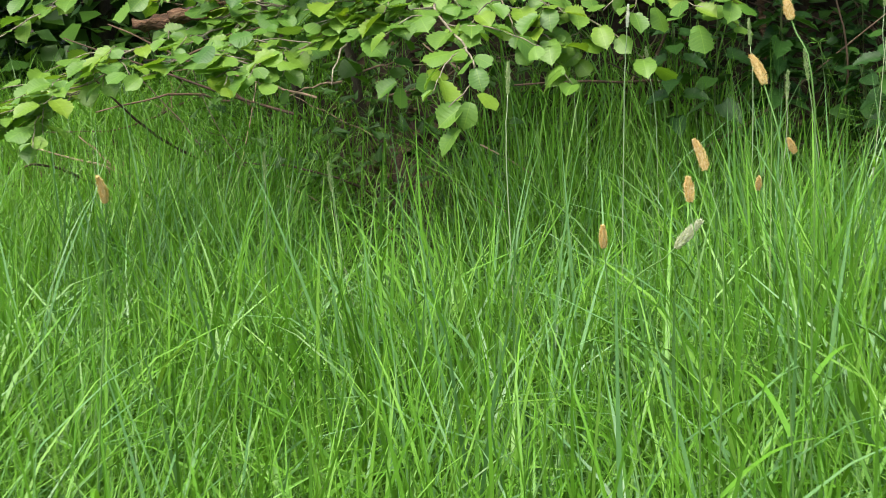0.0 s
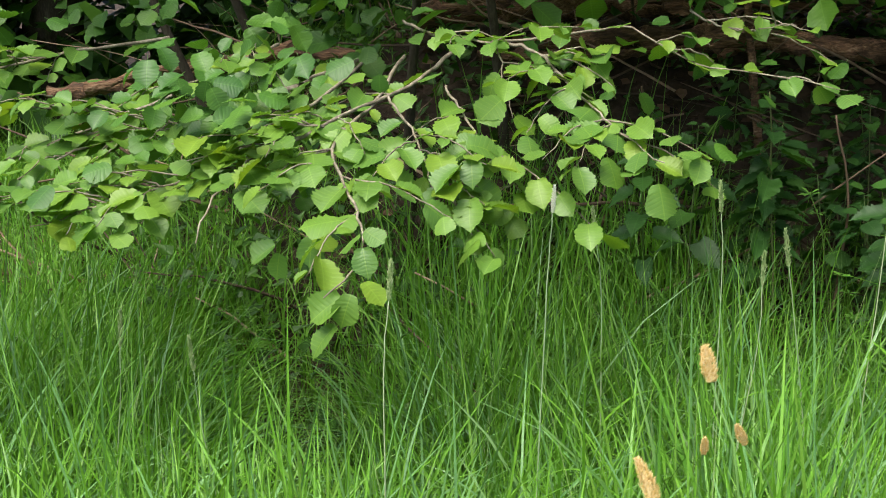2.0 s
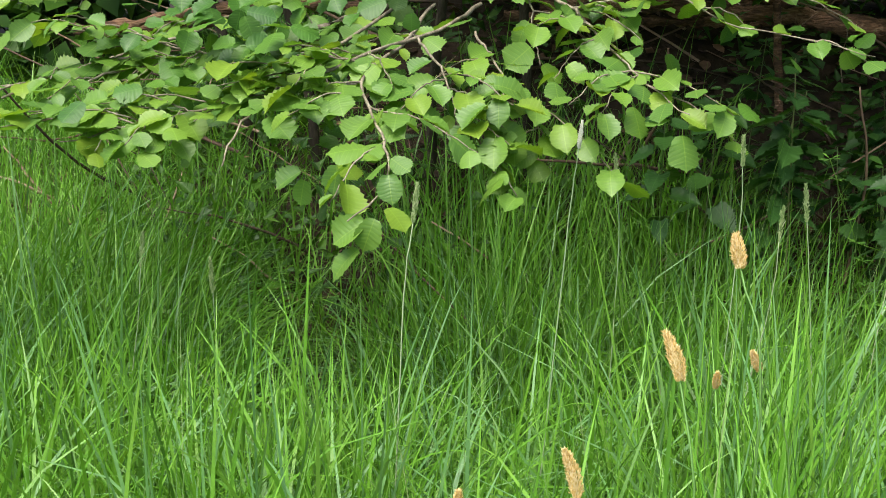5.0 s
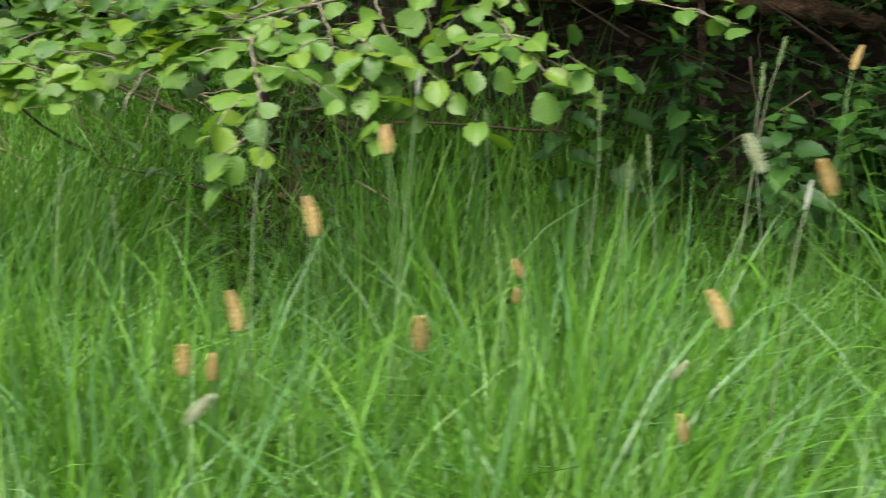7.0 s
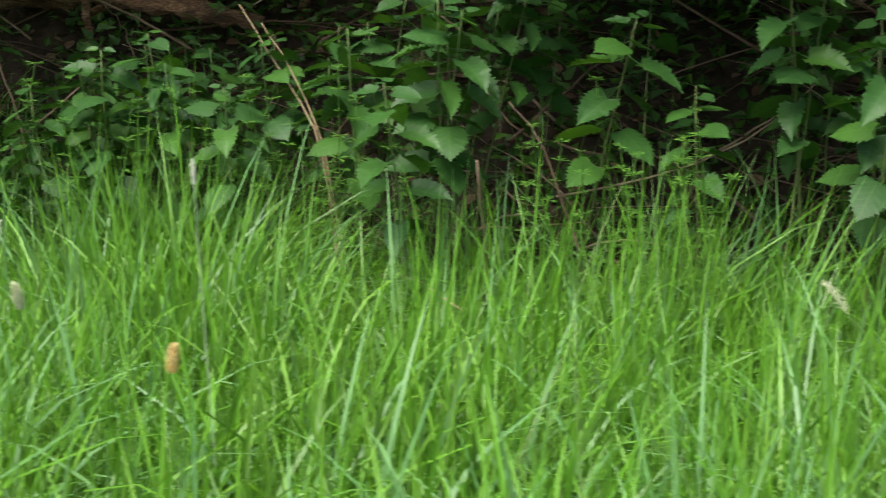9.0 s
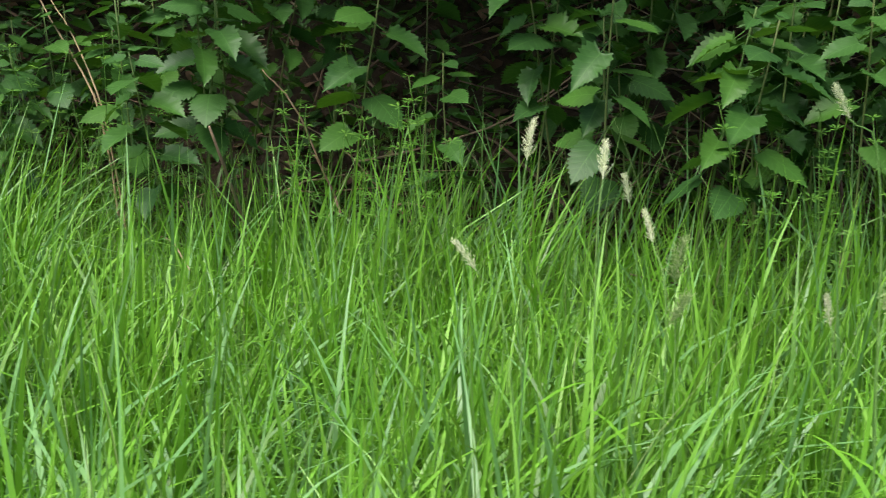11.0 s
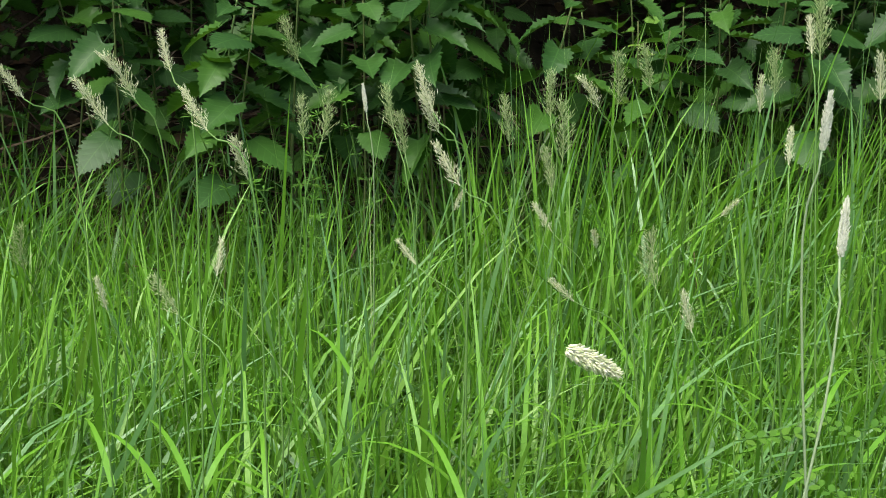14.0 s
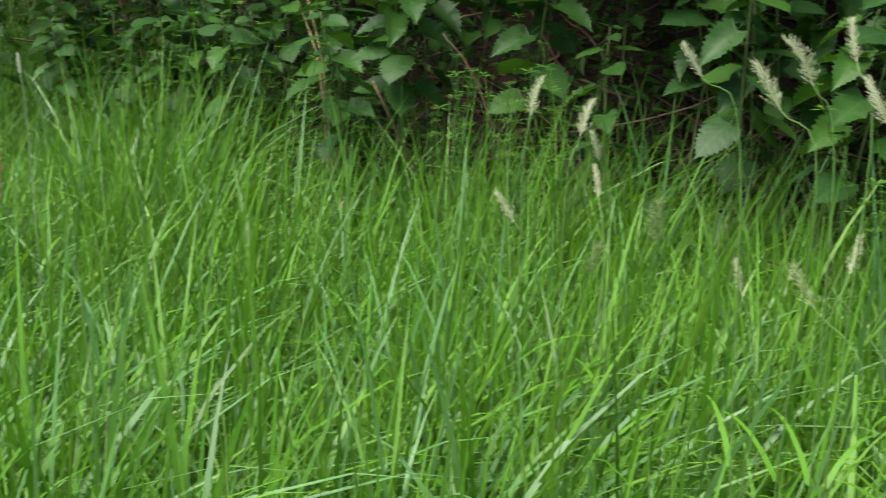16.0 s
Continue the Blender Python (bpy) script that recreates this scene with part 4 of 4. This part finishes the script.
def seed_stem(kind, x, y, z, rnd, nod=0.25, head_way=None):
    """A stem that rises from the ground to a head whose middle is at x, y, z."""
    label, category, group = LOOKS[kind]
    a = rnd.uniform(0, 2 * math.pi)
    if head_way and head_way[2] > 0:
        a = math.atan2(-head_way[1], -head_way[0]) + rnd.gauss(0, 0.3)
    foot = Vector((x + math.cos(a) * rnd.uniform(0.04, 0.16), y + math.sin(a) * rnd.uniform(0.03, 0.10), 0))
    foot.z = ground_z(foot.x, foot.y) - 0.01
    v = rnd.randint(0, 2)
    me = head_mesh(kind, v)
    half = max(c.co.z for c in me.vertices) * 0.5
    top = Vector((x, y, z))
    way = (top - foot).normalized() + Vector((rnd.uniform(-nod, nod), rnd.uniform(-nod, nod), -abs(rnd.gauss(0, nod * 0.5))))
    way.normalize()
    if head_way:
        way = Vector(head_way).normalized()
    base = top - way * half
    stem = thing("grass_stem", foot, label=label, category=category, group=group)
    near = (base - foot) - way * 0.10
    if head_way:
        near = (base - foot) + (Vector((-0.015, 0, -0.12)) if way.z < 0 else way * -0.08)
    pts = curve_points([(0, 0, 0), (base - foot) * 0.5 + Vector((0, 0, 0.03)), near, base - foot], 16, 0.0006, rnd)
    vv, ff = tube(pts, [0.0013 - 0.0006 * i / 15 for i in range(16)], 5)
    link_mesh("stalk", vv, ff, STEM if kind in ("white", "spike") else CULM, stem)
    turn = Vector((0, 0, 1)).rotation_difference(way).to_matrix().to_4x4()
    on_mesh("seed_head", me, stem, Matrix.Translation(base - foot) @ turn @ Matrix.Rotation(rnd.uniform(0, 6), 4, "Z"))
    # one narrow leaf on the stem
    p = pts[6]
    way2 = Vector((math.cos(a + 2), math.sin(a + 2), 0.9)).normalized()
    size = rnd.uniform(0.12, 0.22)
    blade = []
    for i in range(6):
        s = i / 5
        c = p + way2 * size * s + Vector((0, 0, -0.5 * size * s * s))
        o = way2.cross(Vector((0, 0, 1))).normalized() * 0.0035 * (1 - s**2)
        blade += [c - o, c + o]
    link_mesh("blade", blade, [(2 * i, 2 * i + 1, 2 * i + 3, 2 * i + 2) for i in range(5)], GRASS, stem)


def plant_heads():
    rnd = random.Random(77)
    tan = [(0.10, 0.98, 1.03), (0.06, 0.90, 0.98), (0.15, 1.6, 0.72), (0.567, 1.676, 1.05), (0.64, 1.6, 1.065), (0.17, 1.41, 0.81), (0.0, 0.89, 0.9), (-0.02, 0.82, 0.88),
           (-0.1, 1.1, 0.77), (0.17, 0.78, 0.93), (0.38, 0.93, 0.92), (0.45, 0.92, 1.03), (-0.62, 0.9, 0.9), (1.68, 1.05, 0.885), (0.37, 1.22, 0.7)]
    white = [(1.39, 1.3, 0.91), (-0.03, 1.81, 0.975), (0.53, 1.71, 0.86), (1.445, 1.70, 0.91), (2.96, 2.06, 0.94), (3.411, 1.05, 1.083), (3.416, 1.0, 1.028)]
    spike = [(-0.23, 1.69, 0.90), (0.02, 2.2, 0.86), (0.28, 2.13, 0.80), (0.31, 2.1, 0.84), (0.5, 2.3, 0.95), (0.53, 2.3, 1.0), (-0.75, 2.1, 0.71), (-0.6, 2.0, 0.7), (0.22, 2.2, 0.9)]
    plumes = [(2.73, 1.4, 1.05), (2.84, 1.4, 1.06), (2.8, 1.42, 1.03), (2.88, 1.4, 1.08), (2.91, 1.38, 1.03), (2.94, 1.42, 0.98), (3.12, 1.4, 1.05), (3.12, 1.44, 1.02), (3.14, 1.4, 0.98),
              (2.39, 1.74, 0.94), (2.49, 1.69, 0.93), (2.52, 1.66, 0.90), (2.55, 1.6, 0.87), (2.29, 1.86, 0.75), (3.45, 1.6, 1.02), (3.5, 1.62, 1.08), (3.48, 1.58, 0.97), (3.57, 1.6, 1.04), (3.28, 1.9, 0.98)]
    feathery = [(2.93, 1.06), (2.93, 0.96), (2.97, 0.97), (3.04, 0.98), (3.05, 0.94), (3.18, 0.96), (3.23, 1.0), (3.25, 0.96), (3.31, 1.02), (3.34, 1.03), (3.23, 0.9), (3.48, 1.03), (3.53, 1.08)]
    low = [(3.22, 1.94), (3.35, 1.74), (3.29, 1.83), (3.48, 2.02), (3.38, 1.54), (3.25, 1.6), (2.59, 1.51), (2.58, 1.71), (2.75, 1.54), (2.82, 1.54), (2.84, 1.7), (3.06, 1.74), (3.1, 2.03)]
    for p in tan:
        seed_stem("tan", *p, rnd, 0.32)
    seed_stem("ripe", 2.801, 0.5, 1.111, rnd, 0.05, (0.08, 0.0, 1.0))
    for p in white:
        seed_stem("white", *p, rnd, 0.12)
    for p in spike:
        seed_stem("spike", *p, rnd, 0.12)
    for p in ((0.41, 1.13, 1.01), (-0.02, 0.85, 0.83), (0.37, 1.52, 0.66), (1.41, 1.3, 0.85), (1.35, 1.33, 0.84)):
        seed_stem("pale", *p, rnd, 0.5)
    seed_stem("pale", 3.27, 0.88, 0.98, rnd, 0.5, (0.85, 0.1, -0.4))
    for p in plumes:
        seed_stem("panicle", *p, rnd, 0.18, (rnd.gauss(-0.2, 0.2), rnd.gauss(0, 0.2), 0.9))
    for x, z in feathery:
        seed_stem("green", x, 1.75 + rnd.uniform(-0.05, 0.05), z, rnd, 0.2)
    for x, y in low:
        seed_stem(rnd.choice(("green", "panicle")), x, y, 0.8, rnd, 0.5)


plant_heads()


# ---- dead wood on the bank ----
def log(start, end, radius, seed, label, name="log"):
    rnd = random.Random(seed)
    a, b = Vector(start), Vector(end)
    n = 44
    bow = Vector((0, rnd.uniform(-0.05, 0.05), rnd.uniform(-0.03, 0.05)))
    pts = [a.lerp(b, i / (n - 1)) + bow * math.sin(math.pi * i / (n - 1)) + Vector([rnd.gauss(0, radius * 0.06) for _ in range(3)]) for i in range(n)]
    v, f = tube(pts, [radius * (1 - 0.25 * i / n) * rnd.uniform(0.9, 1.08) for i in range(n)], 14)
    v = [p + Vector((0, noise.noise(p * 24) * radius * 0.9 + noise.noise(p * 70) * radius * 0.5, noise.noise(p * 24 + Vector((5, 5, 5))) * radius * 0.9 + noise.noise(p * 70) * radius * 0.5)) for p in v]
    ob = link_mesh(name, v, f, LOG)
    tagged(ob, label, "log", "dead wood on the bank")


log((-0.2, 3.72, 1.03), (0.9, 3.62, 0.965), 0.027, 1, "reddish brown rotting log lying on the bank")
log((-0.5, 3.85, 1.10), (0.55, 3.76, 1.03), 0.030, 2, "dark mossy dead log lying on the bank")
log((-0.3, 3.66, 1.0), (0.3, 3.7, 1.0), 0.016, 9, "dark brown split dead branch lying on the bank", "fallen_branch")
log((0.35, 3.7, 0.98), (0.78, 3.95, 1.1), 0.012, 3, "grey barkless fallen branch lying on the bank", "fallen_branch")
log((0.1, 3.95, 1.12), (1.2, 3.9, 1.06), 0.013, 10, "dark brown rotting log lying on the bank")
log((-1.5, 3.6, 0.93), (-0.75, 3.75, 1.05), 0.02, 4, "brown fallen branch lying among grass on the bank", "fallen_branch")
log((-1.35, 3.5, 0.95), (-0.6, 3.6, 1.02), 0.014, 5, "thin brown fallen branch lying on the bank", "fallen_branch")
log((0.45, 3.52, 0.62), (0.36, 3.5, 1.5), 0.012, 6, "dark upright sapling growing from the bank", "sapling")
log((0.9, 3.9, 0.7), (1.0, 4.1, 1.8), 0.02, 7, "dark upright sapling growing from the bank", "sapling")


def stick(points, radius, mat, label, category="stick"):
    pts = curve_points(points, 12, 0.002)
    v, f = tube(pts, [radius * (1 - 0.5 * i / 11) for i in range(12)], 5)
    tagged(link_mesh("stick", v, f, mat), label, category, "sticks leaning in the hedge")


stick([(0.53, 2.92, 0.5), (0.55, 2.9, 0.74), (0.51, 2.87, 0.93)], 0.004, TWIG, "reddish brown bare stick standing among nettles")
stick([(1.369, 2.6900000000000004, 0.546), (1.319, 2.72, 0.796), (1.202, 2.78, 0.953), (1.12, 2.82, 1.063)], 0.003, STRAW, "pale dry straw stalk leaning in the hedge")
stick([(1.386, 2.6900000000000004, 0.511), (1.336, 2.72, 0.761), (1.251, 2.78, 0.913), (1.17, 2.82, 1.022)], 0.0026, STRAW, "pale dry straw stalk leaning in the hedge")
stick([(1.88, 2.66, 0.6), (1.80, 2.62, 0.82), (1.74, 2.6, 0.9)], 0.0026, TWIG, "brown bare twig leaning under nettles")


def build_brush():
    rnd = random.Random(31)
    pieces = []
    for _ in range(700):
        x, y = rnd.uniform(-1.6, 4.4), rnd.uniform(2.75, 4.6)
        if hollow(x, y) > 0.1 or (x < 0.0 and y < 3.1):
            continue
        z = ground_z(x, y)
        a, up = rnd.uniform(0, 6.28), rnd.uniform(-0.1, 0.7)
        way = Vector((math.cos(a), math.sin(a) * 0.5, up)).normalized()
        size = rnd.uniform(0.15, 0.8)
        p = Vector((x, y, z + rnd.uniform(0, 0.3)))
        bend = Vector([rnd.gauss(0, 0.06) for _ in range(3)]) * size
        pts = curve_points([p, p + way * size * 0.5 + bend, p + way * size], 8, 0.004, rnd)
        r = rnd.uniform(0.0012, 0.006)
        pieces.append(tube(pts, [r * (1 - 0.6 * i / 7) for i in range(8)], 5))
    tagged(link_mesh("brushwood", *joined(pieces), TWIG), "tangle of thin dead brown twigs on the dark bank", "brushwood", kind="stuff")


build_brush()


def build_litter():
    rnd = random.Random(32)
    verts, faces = [], []
    for _ in range(3500):
        x, y = rnd.uniform(-1.7, 4.4), rnd.uniform(2.5, 4.7)
        if hollow(x, y) > 0.1:
            continue
        p = Vector((x, y, ground_z(x, y) + rnd.uniform(0.004, 0.03)))
        m = aim(p, (rnd.uniform(-1, 1), rnd.uniform(-1, 1), rnd.uniform(-0.3, 0.4)), (rnd.gauss(0, 0.4), rnd.gauss(-0.2, 0.4), 1), rnd.uniform(0.03, 0.065))
        base = len(verts)
        for u, w, h in ((0, 0, 0), (-0.3, 0.35, 0.12), (0.3, 0.35, 0.15), (-0.28, 0.7, 0.1), (0.28, 0.7, 0.16), (0, 1, 0.05), (0, 0.5, 0)):
            verts.append(m @ Vector((u, w, h)))
        faces += [tuple(base + i for i in q) for q in ((0, 6, 1), (0, 2, 6), (1, 6, 3), (2, 4, 6), (3, 6, 5), (4, 5, 6))]
    tagged(link_mesh("leaf_litter", verts, faces, LITTER), "brown dead leaves scattered on the bank", "leaf litter", kind="stuff")


build_litter()

# ---- hedge behind: low weeds and the dark shrubs that close the view ----
WEED_SHAPES = [leaf_shape(length=1.0, width=0.6, teeth=2, front=0.5, back_w=0.8, cup=0.2, droop=0.2, heart=0.0, jag=0.05, stalk=0)]
PLAIN_LEAF = [([(0, 0, 0), (-0.36, 0.45, 0.06), (0, 0.5, 0), (0.36, 0.45, 0.06), (0, 1, -0.08)], [(0, 2, 1), (0, 3, 2), (1, 2, 4), (2, 3, 4)], [(0.5, 0), (0.1, 0.45), (0.5, 0.5), (0.9, 0.45), (0.5, 1)])]


def weeds(name, count, box, size, seed, label, edge=None):
    ob = crown(None, count, box, size, seed, WEED, PLAIN_LEAF, edge)
    ob.name = name
    tagged(ob, label, "undergrowth", kind="stuff")


def low_weeds():
    rnd = random.Random(51)
    verts, faces, uvs = [], [], []
    for _ in range(15000):
        x, y = rnd.uniform(-1.3, 4.5), rnd.uniform(2.55, 4.3)
        z = ground_z(x, y) + abs(rnd.gauss(0, 0.16)) + 0.05
        if 3.1 < x < 3.35 and y > 2.6 or (hollow(x, y) > 0.4 and y < 2.65) or (-0.1 < x < 0.25 and rnd.random() < 0.75):
            continue
        m = aim((x, y, z), (rnd.uniform(-1, 1), rnd.uniform(-1, 0.4), rnd.uniform(-0.5, 0.4)), (rnd.uniform(-0.5, 0.5), rnd.uniform(-0.8, 0.2), 1), rnd.uniform(0.018, 0.06))
        v, f, uv = WEED_SHAPES[0]
        base = len(verts)
        verts += [m @ Vector(q) for q in v]
        faces += [tuple(base + i for i in face) for face in f]
        uvs += uv
    ob = link_mesh("hedge_weeds", verts, faces, WEED, uv=uvs)
    tagged(ob, "low dark green weeds under the hedge", "undergrowth", kind="stuff")


low_weeds()
# leaf mass added overhead, out of view, to darken the bank
weeds("hedge_canopy", 14000, ((1.0, 5.6), (2.78, 5.0), (1.34, 2.4)), 0.09, 52, "unseen dense dark foliage added above the hedge bank to shade it")
# second, lower layer above the view, added to shade nettles and bank
weeds("hedge_overhang", 4600, ((1.6, 4.8), (2.95, 4.2), (1.26, 1.6)), 0.085, 55, "unseen low dark foliage added above the nettles to shade them", lambda p: p.z > 1.18)
# added leaves above the view that take sky light off these nettles
weeds("hedge_eave", 1000, ((1.7, 2.5), (2.5, 2.9), (1.42, 1.9)), 0.09, 57, "unseen dark foliage added over the nettles to dim them")
weeds("hedge_end", 11000, ((-7.0, -1.4), (4.7, 5.5), (0.3, 1.9)), 0.12, 54, "dark shrub foliage behind the bank grass")
weeds("hedge_far", 10000, ((-6.5, 0.8), (5.7, 6.8), (0.7, 2.6)), 0.16, 56, "dark shrub foliage far behind the hazel")
weeds("hedge_back", 15000, ((-5.5, 6.5), (4.6, 5.6), (0.5, 3.0)), 0.13, 53, "dark shrub foliage closing the back of the hedge")


def build_trees():
    """Trees added over the hedge, whose unseen crowns block the sky and shade the bank."""
    rnd = random.Random(61)
    for x, y, reach in ((-2.2, 5.2, 2.6), (1.2, 5.6, 2.8), (4.6, 5.4, 2.8)):
        tree = thing("tree", (x, y, ground_z(x, y)), label="added tree whose unseen dense green crown shades the bank", category="tree", group="hedgerow trees")
        pts = curve_points([(0, 0, -0.1), (0.1, 0, 1.5), (-0.05, -0.1, 3.0), (0.1, -0.2, 5.0)], 14, 0.01, rnd)
        v, f = tube(pts, [0.14 - 0.008 * i for i in range(14)], 10)
        link_mesh("trunk", v, f, OLDBARK, tree)
        verts, faces = [], []
        clumps = [Vector((rnd.gauss(0, reach * 0.5), rnd.gauss(0.0, 0.8), rnd.uniform(2.2, 5.0))) for _ in range(90)]
        for c in clumps[:14]:
            v, f = tube([pts[8], pts[8].lerp(c, 0.5) + Vector((0, 0, 0.2)), c], [0.04, 0.025, 0.008], 6)
            link_mesh("limb", v, f, OLDBARK, tree)
        for _ in range(9000):
            p = rnd.choice(clumps) + Vector([rnd.gauss(0, 0.22) for _ in range(3)])
            m = aim(p, (rnd.uniform(-1, 1), rnd.uniform(-1, 1), rnd.uniform(-0.6, 0.3)), (rnd.gauss(0, 0.4), rnd.gauss(0, 0.4), 1), rnd.uniform(0.08, 0.13))
            base = len(verts)
            verts += [m @ Vector(q) for q in ((0, 0, 0), (-0.36, 0.45, 0.06), (0, 0.5, 0), (0.36, 0.45, 0.06), (0, 1, -0.08))]
            faces += [tuple(base + i for i in q) for q in ((0, 2, 1), (0, 3, 2), (1, 2, 4), (2, 3, 4))]
        tagged(link_mesh("crown", verts, faces, WEED, tree), kind="stuff")


build_trees()


def build_seedling():
    plant = thing("shrub_seedling", (3.38, 2.75, ground_z(3.38, 2.75)), label="young shrub shoot with small yellow-green leaves beside nettles", category="seedling")
    top = 0.99 - plant.location.z
    v, f = tube([(0, 0, -0.02), (0.02, 0, top * 0.5), (0, 0, top)], [0.0025, 0.002, 0.001], 5)
    link_mesh("stem", v, f, NETTLE_STEM, plant)
    for i in range(9):
        a = i * 2.3
        out = Vector((math.cos(a), math.sin(a), 0.1))
        on_mesh("leaf", HAZEL_MESHES[i % 6], plant, aim(Vector((0, 0, top - 0.022 * i)) + out * 0.012, out, (0, -0.5, 1), 0.03))


build_seedling()


def build_vetch(x, y, top, seed):
    """A vetch shoot: a thin stem with paired oval leaflets on each leaf."""
    rnd = random.Random(seed)
    plant = thing("vetch", (x, y, ground_z(x, y)), label="vetch shoot with paired oval yellow-green leaflets in the grass", category="vetch", group="vetch in the grass")
    top -= plant.location.z
    pts = curve_points([(0, 0, 0), (0.02, -0.01, top * 0.5), (0, 0.01, top)], 10, 0.002, rnd)
    v, f = tube(pts, [0.0014 - 0.0007 * i / 9 for i in range(10)], 5)
    link_mesh("stem", v, f, GOOSE, plant)
    for k in range(5):
        a = k * 2.4 + rnd.uniform(-0.3, 0.3)
        way = Vector((math.cos(a), math.sin(a) * 0.6, rnd.uniform(0.1, 0.5))).normalized()
        start = pts[9 - k]
        across = way.cross(Vector((0, 0, 1))).normalized()
        verts, faces = tube([start, start + way * 0.07], [0.0007, 0.0004], 3)
        for j in range(6):
            for side in (-1, 1):
                m = aim(start + way * (0.012 + 0.011 * j), across * side + way * 0.35, (0, -0.3, 1), rnd.uniform(0.014, 0.018))
                base = len(verts)
                verts += [m @ Vector(q) for q in ((0, 0, 0), (-0.2, 0.3, 0.04), (-0.2, 0.75, 0.04), (0, 1, 0), (0.2, 0.75, 0.04), (0.2, 0.3, 0.04), (0, 0.5, 0))]
                faces += [tuple(base + i for i in q) for q in ((6, 1, 0), (6, 2, 1), (6, 3, 2), (6, 4, 3), (6, 5, 4), (6, 0, 5))]
        link_mesh("leaf", verts, faces, GOOSE, plant)


for number, (x, y, top) in enumerate(((3.565, 1.5, 0.759), (3.543, 1.42, 0.718), (3.411, 1.35, 0.732))):
    build_vetch(x, y, top, 400 + number)
